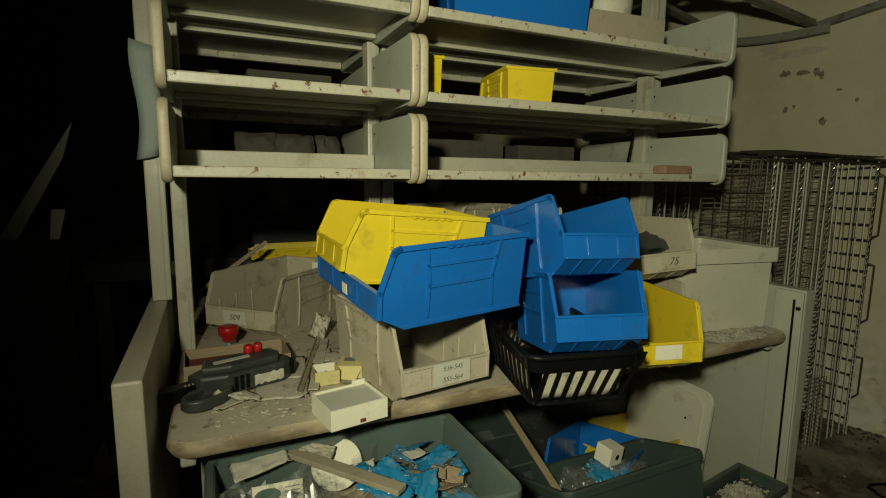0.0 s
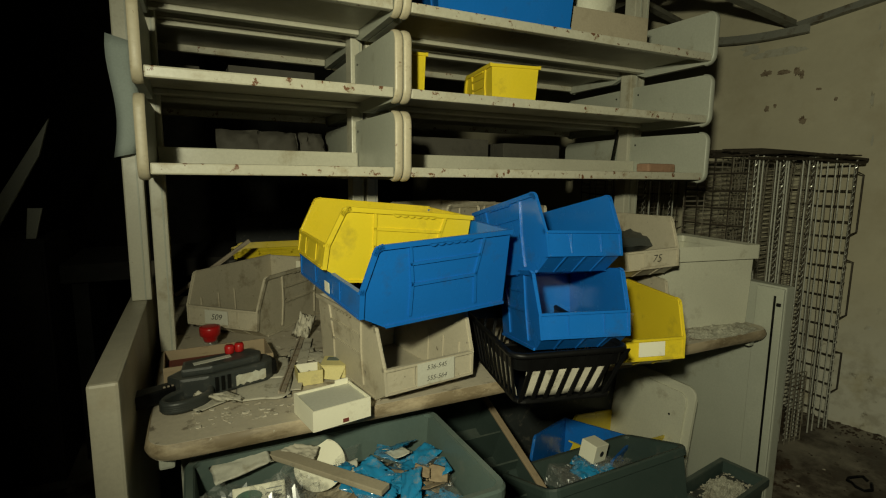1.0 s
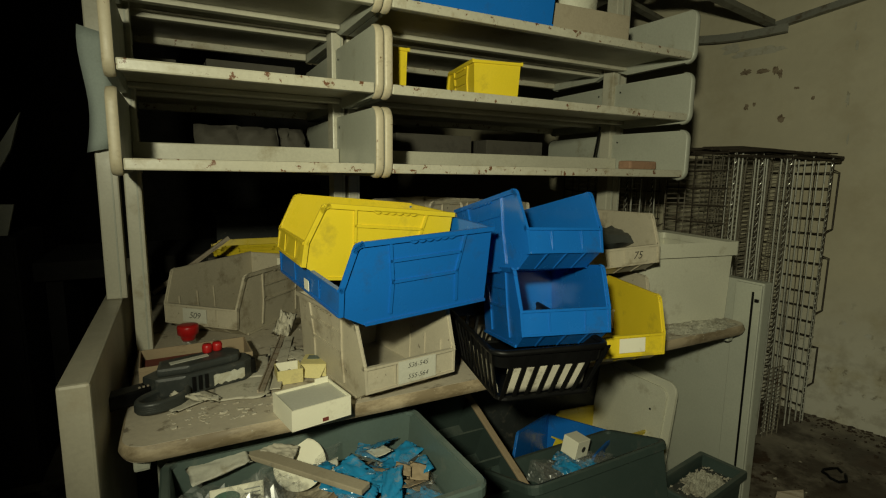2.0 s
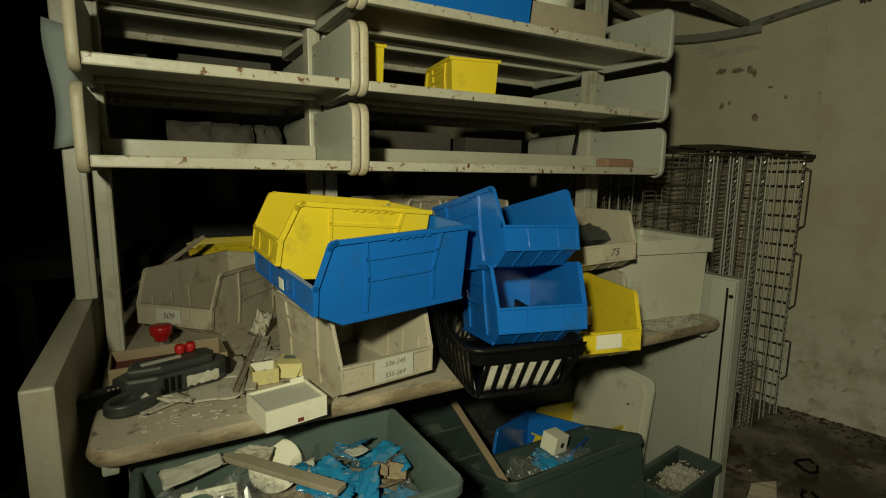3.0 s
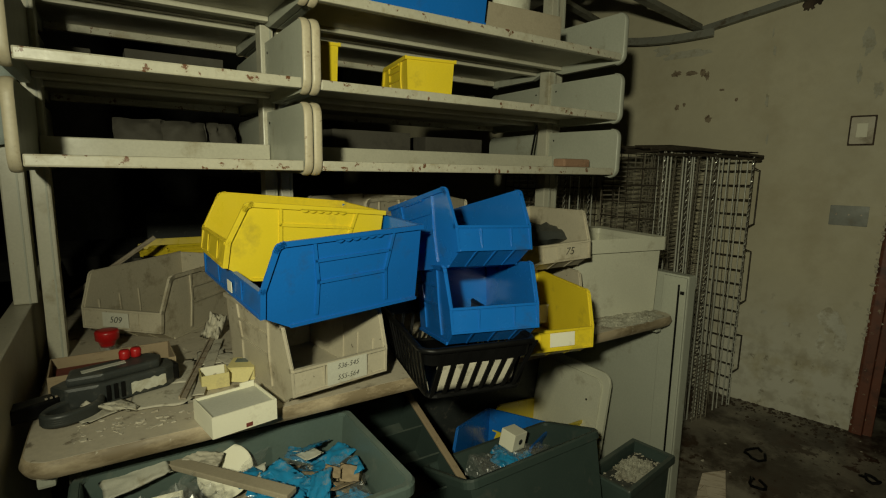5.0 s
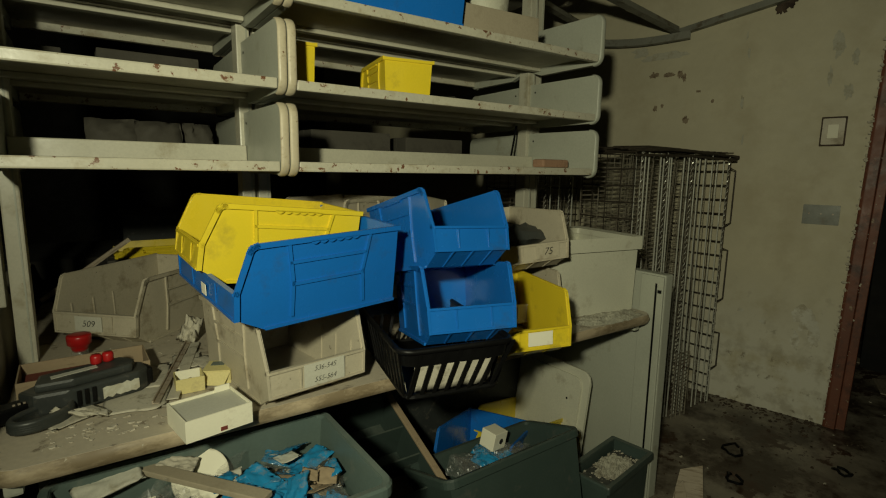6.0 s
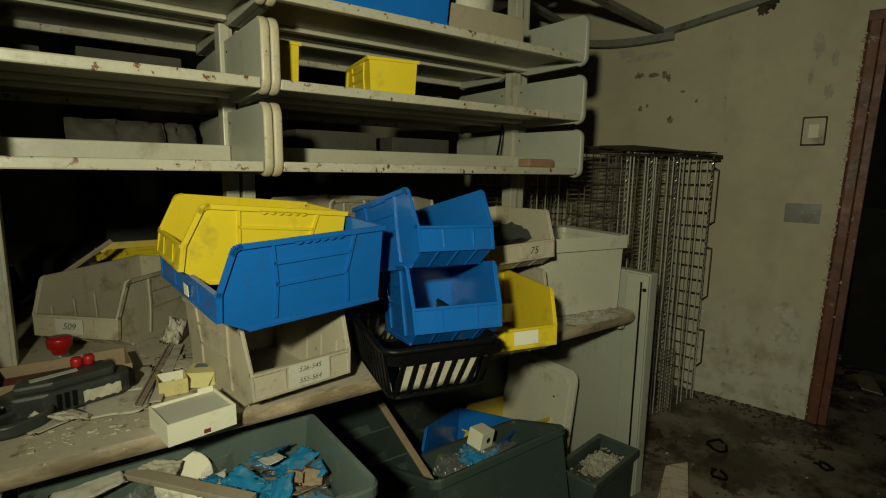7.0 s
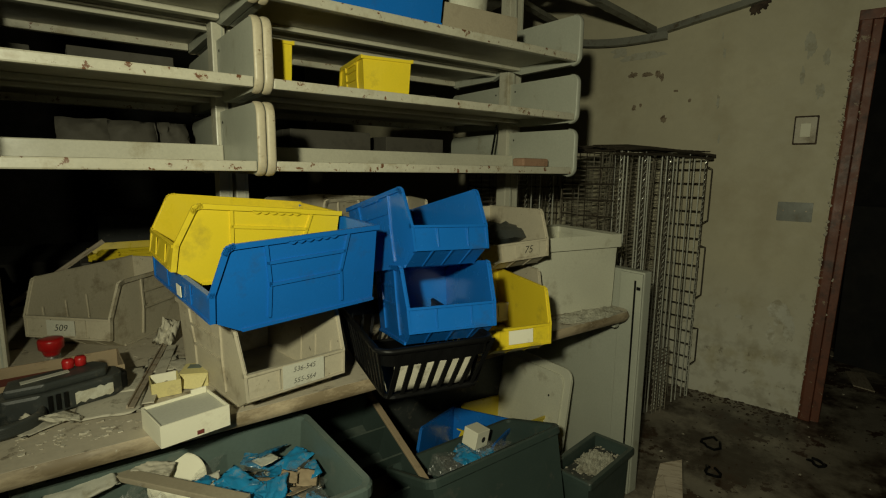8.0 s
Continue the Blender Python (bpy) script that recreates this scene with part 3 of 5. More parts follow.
def side_panel(x0, x1, z0, y0, y1, parent, group_label=""):
    """A shelf's end panel with rounded front corners, an edging and a bolt hole."""
    h, r = 0.182, 0.032
    front, back = y0, y1
    s = 1 if back > front else -1
    poly = []
    for cz, a0 in ((z0 + r, 270), (z0 + h - r, 180)):
        for i in range(6):
            a = radians(a0 - 90 * i / 5)
            poly.append((front + s * (r + r * math.cos(a)), cz + r * math.sin(a)))
    poly += [(back, z0 + h + 0.004), (back, z0 + 0.02), (back - s * 0.06, z0)]
    bm = bmesh.new()
    prism(bm, poly, "x", x0, x1, 0.0)
    p = part("side_panel", bm, M_PANEL, parent, "grey enamelled shelf end panel")
    bm = bmesh.new()
    edge = poly[:12]
    ring = []
    for k, (u, v) in enumerate(edge):
        cy, cz = front + s * r, (z0 + r if k < 6 else z0 + h - r)
        d = Vector((u - cy, v - cz)).normalized()
        mid, half = (x0 + x1) / 2, (x1 - x0) / 2 + 0.0008
        row = []
        for q in range(7):
            a = math.pi * q / 6
            du = 0.0006 + 0.0042 * math.sin(a) ** 0.8
            row.append(bm.verts.new((mid - half * math.cos(a), u + d.x * du, v + d.y * du)))
        ring.append(row)
    for a, b in zip(ring, ring[1:]):
        for q in range(6):
            bm.faces.new((a[q], a[q + 1], b[q + 1], b[q]))
    part("edging", bm, M_EDGE if x0 < 2 else M_PANEL, p, "worn rounded edging", True)
    bm = bmesh.new()
    rod(bm, (x0 - 0.0015, back - s * 0.03, z0 + h - 0.03), (x0 - 0.0005, back - s * 0.03, z0 + h - 0.03), 0.004, 8)
    part("bolt_hole", bm, M_BLACK, p)
    return p


def shelf(x0, x1, z, y0, y1):
    """A steel tray between two end panels. z: the underside of the end panels."""
    s = 1 if y1 > y0 else -1
    t = thing("steel_shelf", pose(0, 0, 0), "cream steel shelf tray with a chipped, rust-spotted front edge", "shelf", "shelves on the rack")
    w = 0.021
    side_panel(x0, x0 + w, z, y0, y1, t)
    side_panel(x1 - w, x1, z, y0, y1, t)
    a, b = x0 + w + 0.002, x1 - w - 0.002
    bm = bmesh.new()
    yy = sorted((y0 + s * 0.03, y1 - s * 0.004))
    box(bm, a, b, yy[0], yy[1], z + 0.031, z + 0.034)
    part("tray", bm, M_TRAY, t)
    bm = bmesh.new()
    yy = sorted((y0 + s * 0.004, y0 + s * 0.03))
    box(bm, a, b, yy[0], yy[1], z + 0.008, z + 0.0345, 0.004)
    part("front_edge", bm, M_LIP, t, "cream front edge with rust chips")
    bm = bmesh.new()
    yy = sorted((y1 - s * 0.03, y1 - s * 0.003))
    box(bm, a, b, yy[0], yy[1], z + 0.0345, z + 0.085, 0.003)
    part("back_rail", bm, M_STEEL, t)
    bm = bmesh.new()
    yy = sorted((y1 - s * 0.06, y1 - s * 0.03))
    box(bm, a, b, yy[0], yy[1], z + 0.016, z + 0.0305, 0.003)
    part("under_rail", bm, M_STEEL, t)
    return t


LEVELS = (1.287, 1.496, 1.716)
for z in LEVELS:
    shelf(0.290, 0.910, z, 1.5, PY)
    shelf(0.914, 2.136, z, 1.5, PY)
    shelf(0.290, 0.910, z - 0.002, 2.30, PY + 0.065)
    shelf(0.914, 2.136, z - 0.002, 2.30, PY + 0.065)

# sheet of paper on the outer post
bm = bmesh.new()
N = 10
g = [[bm.verts.new((0.062 * (i / 3 - 0.5) + 0.012 * math.sin(j * 0.5) + 0.012 * (j / N) ** 2, -0.018 * math.sin(i * 1.1) * (1 - j / N) - 0.012 * (0.5 - abs(j / N - 0.5)), 0.33 * j / N + 0.01 * i * (0.5 - j / N))) for i in range(4)] for j in range(N + 1)]
for j in range(N):
    for i in range(3):
        bm.faces.new((g[j][i], g[j][i + 1], g[j + 1][i + 1], g[j + 1][i]))
ob = part("paper_sheet", bm, M_BLUEPAPER, smooth=True)
ob.matrix_basis = pose(0.235, PY + 0.012, 1.34, 0, 0, 4)
md = ob.modifiers.new("thick", "SOLIDIFY")
md.thickness = 0.0008
tagged(ob, "curled pale blue paper sheet taped to the rack post", "paper")


# ---- storage bins ----
def bin_thing(m, L, W, H, mat, label, name="storage_bin", group="storage bins", taper=0.07, slots=False):
    """An open-fronted stacking bin. Its front is at local y = 0, its left side at x = 0."""
    t = thing(name, m, label, "storage bin", group)
    w = 0.0035
    lip, cut = 0.49 * H, 0.085 * L
    r = 0.016
    nose = [(cut + r - r * math.sin(a) * 1.0 - 0.3 * r * (1 - math.sin(a)), H - r + r * math.cos(a)) for a in [0.2 + 1.0 * k / 4 for k in range(5)]]
    side = [(0.06, 0), (L - 0.006, 0), (L, H), (cut + r, H)] + nose + [(0.004, lip), (0.0, 0.19 * H)]

    def squeeze(bm):
        for v in bm.verts:
            v.co.x = W / 2 + (v.co.x - W / 2) * (1 - taper * (1 - v.co.z / H))
        return bm

    def strip(bm, pts, x0, x1, wide):
        """A flat bar along a line in the side's plane."""
        for (y0, z0), (y1, z1) in zip(pts, pts[1:]):
            d = Vector((y1 - y0, z1 - z0)).normalized() * wide / 2
            nrm = Vector((-d.y, d.x))
            prism(bm, [(y0 - d.x + nrm.x, z0 - d.y + nrm.y), (y1 + d.x + nrm.x, z1 + d.y + nrm.y), (y1 + d.x - nrm.x, z1 + d.y - nrm.y), (y0 - d.x - nrm.x, z0 - d.y - nrm.y)], "x", x0, x1)

    for sx in (0, 1):
        bm = bmesh.new()
        a, b = (0, w) if sx == 0 else (W - w, W)
        prism(bm, side, "x", a, b)
        wall = part("side_wall", squeeze(bm), mat, t)
        o0, o1 = (-0.0065, a) if sx == 0 else (b, W + 0.0065)
        bm = bmesh.new()
        strip(bm, [(0.004, 0.2 * H), (0.006, lip), (nose[-1][0] + 0.002, nose[-1][1] - 0.003), (nose[2][0] + 0.003, nose[2][1] - 0.003), (cut + r, H - 0.003), (L - 0.002, H - 0.003)], o0, o1, 0.011)
        part("rim", squeeze(bm), mat, wall)
        r0, r1 = (-0.0045, a) if sx == 0 else (b, W + 0.0045)
        for line in ([(0.30 * L, H * 0.97), (0.32 * L, 0.5 * H), (0.31 * L, 0.02)], [(0.80 * L, H * 0.97), (0.75 * L, 0.5 * H), (0.76 * L, 0.02)],
                     [(0.31 * L, 0.74 * H), (0.77 * L, 0.74 * H)], [(0.32 * L, 0.48 * H), (0.75 * L, 0.48 * H)], [(0.064, 0.002), (L - 0.008, 0.002)]):
            bm = bmesh.new()
            strip(bm, line, r0, r1, 0.0065)
            part("rib", squeeze(bm), mat, wall)
        bm = bmesh.new()
        wave = [(0.42 * L + 0.30 * L * k / 30, H - 0.009 - 0.005 * abs(math.sin(math.pi * k / 5))) for k in range(31)]
        prism(bm, [(0.42 * L, H - 0.006), (0.72 * L, H - 0.006)] + wave[::-1], "x", b if sx else o0, o1 if sx else a)
        part("grip", squeeze(bm), mat, wall)
    bm = bmesh.new()
    prism(bm, [(L - 0.0062 - w, w), (L - 0.0062, w), (L - 0.0002, H), (L - 0.0002 - w, H)], "x", w, W - w)
    box(bm, -0.0045, W + 0.0045, L, L + 0.005, H - 0.008, H + 0.0005)
    part("back_wall", squeeze(bm), mat, t)
    bm = bmesh.new()
    box(bm, w, W - w, 0.06, L - 0.0063, 0.0, w)
    part("base", squeeze(bm), mat, t)
    bm = bmesh.new()
    prism(bm, [(0.06, 0), (0.0, 0.19 * H), (0.004, lip), (0.004 + w, lip), (0.0 + w, 0.19 * H), (0.06, w)], "x", w, W - w)
    box(bm, 0, W, -0.0015, 0.009, lip - 0.005, lip + 0.001)
    box(bm, 0, W, -0.0025, 0.002, 0.19 * H - 0.003, 0.19 * H + 0.002)
    part("front_lip", squeeze(bm), mat, t)
    for k in range(3):
        bm = bmesh.new()
        xx = W * (0.22 + 0.27 * k)
        prism(bm, [(0.064, 0.001), (0.0, 0.19 * H), (-0.0015, 0.19 * H - 0.003), (0.058, -0.001)], "x", xx, xx + 0.004)
        part("rib", squeeze(bm), mat, t)
    for k in (0.3, 0.72):
        bm = bmesh.new()
        box(bm, W * k, W * k + 0.003, -0.0015, 0.001, 0.22 * H, lip - 0.006)
        part("label_guide", squeeze(bm), mat, t)
    for k in (0.12, 0.3, 0.48) if slots else ():
        for xx in (w, W - w - 0.003):
            bm = bmesh.new()
            box(bm, xx, xx + 0.003, k * L, k * L + 0.004, w, H * 0.55)
            part("divider_slot", squeeze(bm), mat, t)
    return t


def bin_label(t, x0, x1, z0, z1, lines, size, mat=None, tilt=0.0):
    bm = bmesh.new()
    box(bm, x0, x1, -0.0035, -0.002, z0, z1)
    lb = part("paper_label", bm, mat or M_CARD, t, "dirty white paper label")
    for i, txt in enumerate(lines):
        writing(txt, size, lb, pose((x0 + x1) / 2, -0.0042, z1 - (i + 0.5) * (z1 - z0) / max(1, len(lines)), 90, 0, 0))


def bin_pose(corner, azimuth, tilt=0.0, lean=0.0):
    """corner: the front-left-bottom corner; azimuth: degrees from +y towards +x of the way from front to back; tilt: the front raised."""
    return pose(*corner) @ pose(0, 0, 0, 0, 0, -azimuth) @ pose(0, 0, 0, -tilt, 0, 0) @ pose(0, 0, 0, 0, lean, 0)


t = bin_thing(bin_pose((0.760, 1.229, 0.772), -8.4, 0, 0), 0.40, 0.25, 0.19, M_STONE, "stone-grey plastic bin with handwritten number label, dusty, on the worktop", slots=True)
bin_label(t, 0.085, 0.19, 0.038, 0.092, ["536-545", "555-564"], 0.0172, M_PAPER)
t = bin_thing(bin_pose((0.357, 2.035, 0.772), 43.5, 0, 0), 0.45, 0.275, 0.20, M_STONE, "stone-grey plastic bin marked 509, dusty, on the worktop", slots=True)
bin_label(t, 0.075, 0.165, 0.045, 0.09, ["509"], 0.028, M_PAPER)
bm = bmesh.new()
box(bm, 0.13, 0.23, 0.436, 0.4385, 0.14, 0.185)
part("paper_label", bm, M_CARD, t, "small label inside the back wall")
t = bin_thing(bin_pose((0.648, 1.584, 1.003), 84.2, -2.8, 4.2), 0.383, 0.413, 0.183, M_BLUE, "wide blue plastic bin balanced on other bins")
bin_label(t, 0.205, 0.235, 0.04, 0.065, [], 0.01)
bin_thing(bin_pose((0.636, 1.569, 1.067), 87.1, 5.1, 2.5), 0.376, 0.240, 0.174, M_YELLOW, "yellow plastic bin nested in a wide blue bin")
bin_thing(bin_pose((1.099, 1.111, 0.892), 16.5, 9.5, -0.5), 0.340, 0.225, 0.191, M_BLUE, "blue plastic bin with empty hopper front, standing in a black basket")
bin_thing(bin_pose((1.123, 1.125, 1.084), 3.0, 12.9, 2.2), 0.370, 0.219, 0.191, M_BLUE, "blue plastic bin stacked on another blue bin")
t = bin_thing(bin_pose((1.360, 1.180, 0.772), 18.1, 0.5, -2.0), 0.361, 0.235, 0.187, M_YELLOW, "yellow plastic bin with white label, overhanging the worktop edge")
bin_label(t, 0.10, 0.175, 0.045, 0.085, [], 0.01)
t = bin_thing(bin_pose((1.528, 1.355, 0.974), 11.0, 1.5, -4.0), 0.373, 0.260, 0.184, M_STONE, "stone-grey plastic bin marked 75, holding dark scraps")
bin_label(t, 0.13, 0.22, 0.04, 0.085, ["75"], 0.034, M_STONE)
bin_thing(bin_pose((1.545, 1.39, 0.772), 13), 0.36, 0.25, 0.19, M_STONE, "stone-grey plastic bin, battered, under another bin")
bin_thing(bin_pose((1.02, 1.95, 1.01), 60), 0.36, 0.25, 0.19, M_STONE, "stone-grey plastic bin behind the coloured bins")
bin_thing(bin_pose((1.00, 1.97, 0.772), 60), 0.36, 0.25, 0.237, M_STONE, "stone-grey plastic bin behind the coloured bins")
bin_thing(bin_pose((1.33, 1.80, 1.0), 20), 0.33, 0.25, 0.19, M_STONE, "stone-grey plastic bin behind the coloured bins")
bin_thing(bin_pose((1.33, 1.80, 0.772), 20), 0.33, 0.25, 0.227, M_STONE, "stone-grey plastic bin behind the coloured bins")
bin_thing(bin_pose((0.535, 2.61, 0.952), 90), 0.30, 0.2, 0.042, M_YELLOW, "yellow plastic bin at the back of the worktop")
bin_thing(bin_pose((1.425, 1.80, 1.5315), 190), 0.26, 0.155, 0.105, M_YELLOW, "yellow plastic bin turned backwards on a shelf")
bin_thing(bin_pose((1.035, 1.83, 1.5315), 180), 0.2, 0.075, 0.125, M_YELLOW, "yellow plastic bin deep on a shelf")
bin_thing(bin_pose((1.535, 1.80, 1.752), 190), 0.30, 0.45, 0.19, M_BLUE, "wide blue plastic bin on the top shelf")


# ---- things on and before the worktop ----
def open_box(bm, w, d, h, t, taper=0.0, floor_t=None):
    """An open box round the origin, wider at the top."""
    k = 1 - taper
    lo = [(-w / 2 * k, -d / 2 * k), (w / 2 * k, -d / 2 * k), (w / 2 * k, d / 2 * k), (-w / 2 * k, d / 2 * k)]
    hi = [(-w / 2, -d / 2), (w / 2, -d / 2), (w / 2, d / 2), (-w / 2, d / 2)]

    def inset(ps):
        return [(x - math.copysign(t, x), y - math.copysign(t, y)) for x, y in ps]
    o0 = [bm.verts.new((x, y, 0)) for x, y in lo]
    o1 = [bm.verts.new((x, y, h)) for x, y in hi]
    i1 = [bm.verts.new((x, y, h)) for x, y in inset(hi)]
    i0 = [bm.verts.new((x, y, floor_t or t)) for x, y in inset(lo)]
    for a, b in ((o0, o1), (o1, i1), (i1, i0)):
        for i in range(4):
            bm.faces.new((a[i], a[(i + 1) % 4], b[(i + 1) % 4], b[i]))
    bm.faces.new(o0[::-1])
    bm.faces.new(i0)
    return bm


def basket():
    """A black slatted basket, wider at the top, with a rolled rim."""
    m = pose(1.188, 1.262, 0.786, 0, 0, -13)
    t = thing("slatted_basket", m, "black plastic slatted basket holding blue bins, overhanging the worktop", "basket")
    W, D, w2, d2, H = 0.28, 0.44, 0.235, 0.38, 0.125
    bm = bmesh.new()
    rim = [(u - W / 2, v - D / 2, H) for u, v in rounded(W, D, 0.03, 4)]
    path_rod(bm, rim + rim[:1], 0.0075, 8)
    part("rim", bm, M_BLACK, t, smooth=True)
    bm = bmesh.new()
    ro, n = rounded(W - 0.004, D - 0.004, 0.03, 4), 20
    rings = [[bm.verts.new((u - W / 2 + 0.002 + k * (-1 if u > W / 2 else 1), v - D / 2 + 0.002 + k * (-1 if v > D / 2 else 1), z)) for u, v in ro] for k, z in ((0, H), (0.005, H - 0.037), (0.0085, H - 0.037), (0.0035, H))]
    for p, q in zip(rings, rings[1:] + rings[:1]):
        for i in range(len(ro)):
            bm.faces.new((p[i], p[(i + 1) % len(ro)], q[(i + 1) % len(ro)], q[i]))
    part("skirt", bm, M_BLACK, t)
    bm = bmesh.new()
    prism(bm, [(u - w2 / 2, v - d2 / 2) for u, v in rounded(w2, d2, 0.02, 4)], "z", 0, 0.005)
    part("base", bm, M_BLACK, t)
    bm = bmesh.new()
    low = [(u - w2 / 2, v - d2 / 2, 0.006) for u, v in rounded(w2, d2, 0.02, 4)]
    path_rod(bm, low + low[:1], 0.006, 6)
    part("foot_rail", bm, M_BLACK, t)

    def slat(a, b, side):
        bm = bmesh.new()
        a, b = Vector(a), Vector(b)
        d = (b - a).normalized()
        along = Vector((1, 0, 0)) if side == "x" else Vector((0, 1, 0))
        out = d.cross(along).normalized() * 0.002
        al = along * 0.0045
        vs = [bm.verts.new(p + s * al + o * out) for p in (a, b) for s, o in ((-1, -1), (1, -1), (1, 1), (-1, 1))]
        for q in ((0, 1, 2, 3), (7, 6, 5, 4), (0, 4, 5, 1), (1, 5, 6, 2), (2, 6, 7, 3), (3, 7, 4, 0)):
            bm.faces.new([vs[i] for i in q])
        part("slat", bm, M_BLACK, t)
    for sy in (-1, 1):
        n = 7
        for i in range(n + 1):
            u = i / n - 0.5
            slat((u * (w2 - 0.03) - 0.008, sy * d2 / 2, 0.004), (u * (W - 0.05) + 0.024, sy * D / 2, H), "x")
    for sx in (-1, 1):
        n = 12
        for i in range(n + 1):
            u = i / n - 0.5
            slat((sx * w2 / 2, u * (d2 - 0.03), 0.004), (sx * W / 2, u * (D - 0.04), H), "y")


basket()
for lab, fixed in (("front", (-0.10, -0.183, 0.097, -0.183, -0.10, -0.206, 0.10, -0.206)), ("flank", (-0.1125, -0.17, -0.1125, 0.16, -0.13, -0.17, -0.13, 0.17))):
    ax, ay, bx, by, cx, cy, dx, dy = fixed
    bm, N = bmesh.new(), 16
    g = []
    for i in range(N + 1):
        row = []
        for k in range(6):
            u, v = i / N, k / 5
            x, y = (ax * (1 - u) + bx * u) * (1 - v) + (cx * (1 - u) + dx * u) * v, (ay * (1 - u) + by * u) * (1 - v) + (cy * (1 - u) + dy * u) * v
            f = 0.0045 * noise.noise(Vector((u * 7, v * 2, len(lab)))) + 0.003
            row.append(bm.verts.new((x + (f if lab == "flank" else 0), y + (f if lab == "front" else 0), 0.012 + 0.082 * v + 0.004 * math.sin(9 * u) * v)))
        g.append(row)
    for i in range(N):
        for k in range(5):
            bm.faces.new((g[i][k], g[i + 1][k], g[i + 1][k + 1], g[i][k + 1]))
    ob = part("paper_liner", bm, M_DUSTYPAPER, smooth=True)
    ob.matrix_basis = pose(1.188, 1.262, 0.786, 0, 0, -13)
    ob.modifiers.new("thick", "SOLIDIFY").thickness = 0.0008
    tagged(ob, "creased white paper sheet standing inside the black basket", "paper", "paper in the basket")


def white_tub():
    m = pose(2.225, 1.325, 0.772, 0, 0, -9)
    t = thing("white_tub", m, "off-white plastic tub with a deep rim, standing on the worktop end", "tub")
    W, D, H = 0.42, 0.38, 0.295
    bm = open_box(bmesh.new(), W - 0.03, D - 0.03, H - 0.01, 0.004, 0.03)
    bmesh.ops.translate(bm, verts=bm.verts, vec=(-W / 2, D / 2, 0))
    part("body", bm, M_WHITE, t)
    bm = bmesh.new()
    o, i_ = rounded(W, D, 0.012, 3), rounded(W - 0.05, D - 0.05, 0.012, 3)
    n = len(o)
    rings = [[bm.verts.new((u - W + dx, v + dx, z)) for u, v in pts] for pts, z, dx in ((i_, H - 0.03, 0.025), (i_, H - 0.006, 0.025), (o, H, 0.0), (o, H - 0.05, 0.0))]
    for p, q in zip(rings, rings[1:]):
        for k in range(n):
            bm.faces.new((p[k], p[(k + 1) % n], q[(k + 1) % n], q[k]))
    part("rim", bm, M_WHITE, t)


white_tub()

# plaster fallen on the worktop end
bm = mound(bmesh.new(), 0.36, 0.13, 0.017, 4.0, 72)
bmesh.ops.translate(bm, verts=bm.verts, vec=(2.03, 1.325, BZ + 0.0005))
flakes(bm, 70, lambda r: (2.02 + r.gauss(0, 0.09), 1.325 + r.gauss(0, 0.022), BZ), 0.006, 8)
tagged(part("plaster_heap", bm, M_WALLCHIP), "crumbled pale plaster lying on the worktop end", "rubble", "", "stuff")
bm = bmesh.new()
flakes(bm, 230, lambda r: (r.uniform(0.31, 0.78), r.uniform(1.335, 1.9), BZ + 0.0003), 0.0045, 9)
flakes(bm, 80, lambda r: (0.36 + abs(r.gauss(0, 0.13)), 1.31 + abs(r.gauss(0, 0.06)), BZ + 0.0003), 0.010, 10)
tagged(part("paint_flakes", bm, M_PLASTER), "small pale paint flakes scattered over the worktop", "debris", "", "stuff")

# white box with a grey lid
t = thing("white_box", pose(0.649, 1.263, 0.771, 0, 0, 10), "small white card box with a grey lid, at the worktop edge", "box")
bm = open_box(bmesh.new(), 0.133, 0.112, 0.045, 0.003)
part("tray", bm, M_CARD, t)
bm = bmesh.new()
prism(bm, [(u - 0.063, v - 0.0525) for u, v in rounded(0.126, 0.105, 0.002, 2)], "z", 0.034, 0.0395, 0.001)
part("lid", bm, M_GREYLID, t, "grey card lid")
bm = bmesh.new()
box(bm, 0.0, 0.013, -0.0575, -0.0562, 0.004, 0.012)
part("mark", bm, M_DKRED, t, "small red-brown mark")
bm = bmesh.new()
box(bm, 0.03, 0.062, 0.05, 0.053, 0.04, 0.054)
part("flap", bm, M_CARD, t)

# two small yellow boxes
t = thing("yellow_box", pose(0.640, 1.475, 0.771, 0, 0, -2), "small open pale yellow card box with crumbs inside", "box", "small yellow boxes")
part("tray", open_box(bmesh.new(), 0.062, 0.06, 0.036, 0.0015), M_YCARD, t)
bm = bmesh.new()
box(bm, -0.027, 0.027, 0.0245, 0.0275, 0.006, 0.038)
part("lining", bm, M_CARD, t)
bm = bmesh.new()
flakes(bm, 60, lambda r: (r.uniform(-0.025, 0.025), r.uniform(-0.024, 0.02), 0.018), 0.007, 3)
part("crumbs", bm, M_PLASTER, t)
t = thing("yellow_box", pose(0.715, 1.50, 0.771, 0, 0, -25), "small closed pale yellow card box with a green label", "box", "small yellow boxes")
bm = bmesh.new()
box(bm, -0.034, 0.034, -0.036, 0.036, 0, 0.034, 0.001)
part("carton", bm, M_YCARD, t)
bm = bmesh.new()
box(bm, -0.022, 0.01, 0.0, 0.026, 0.0342, 0.035)
part("printed_label", bm, M_TOTE, t, "green printed label")
bm = bmesh.new()
prism(bm, [(-0.034, 0.0), (0.02, 0.0), (0.034, 0.03), (-0.02, 0.034)], "z", 0.0, 0.0008)
fl = part("flap", bm, M_YCARD, t)
fl.matrix_basis = pose(0.0, -0.036, 0.03, -60, 0, 180)

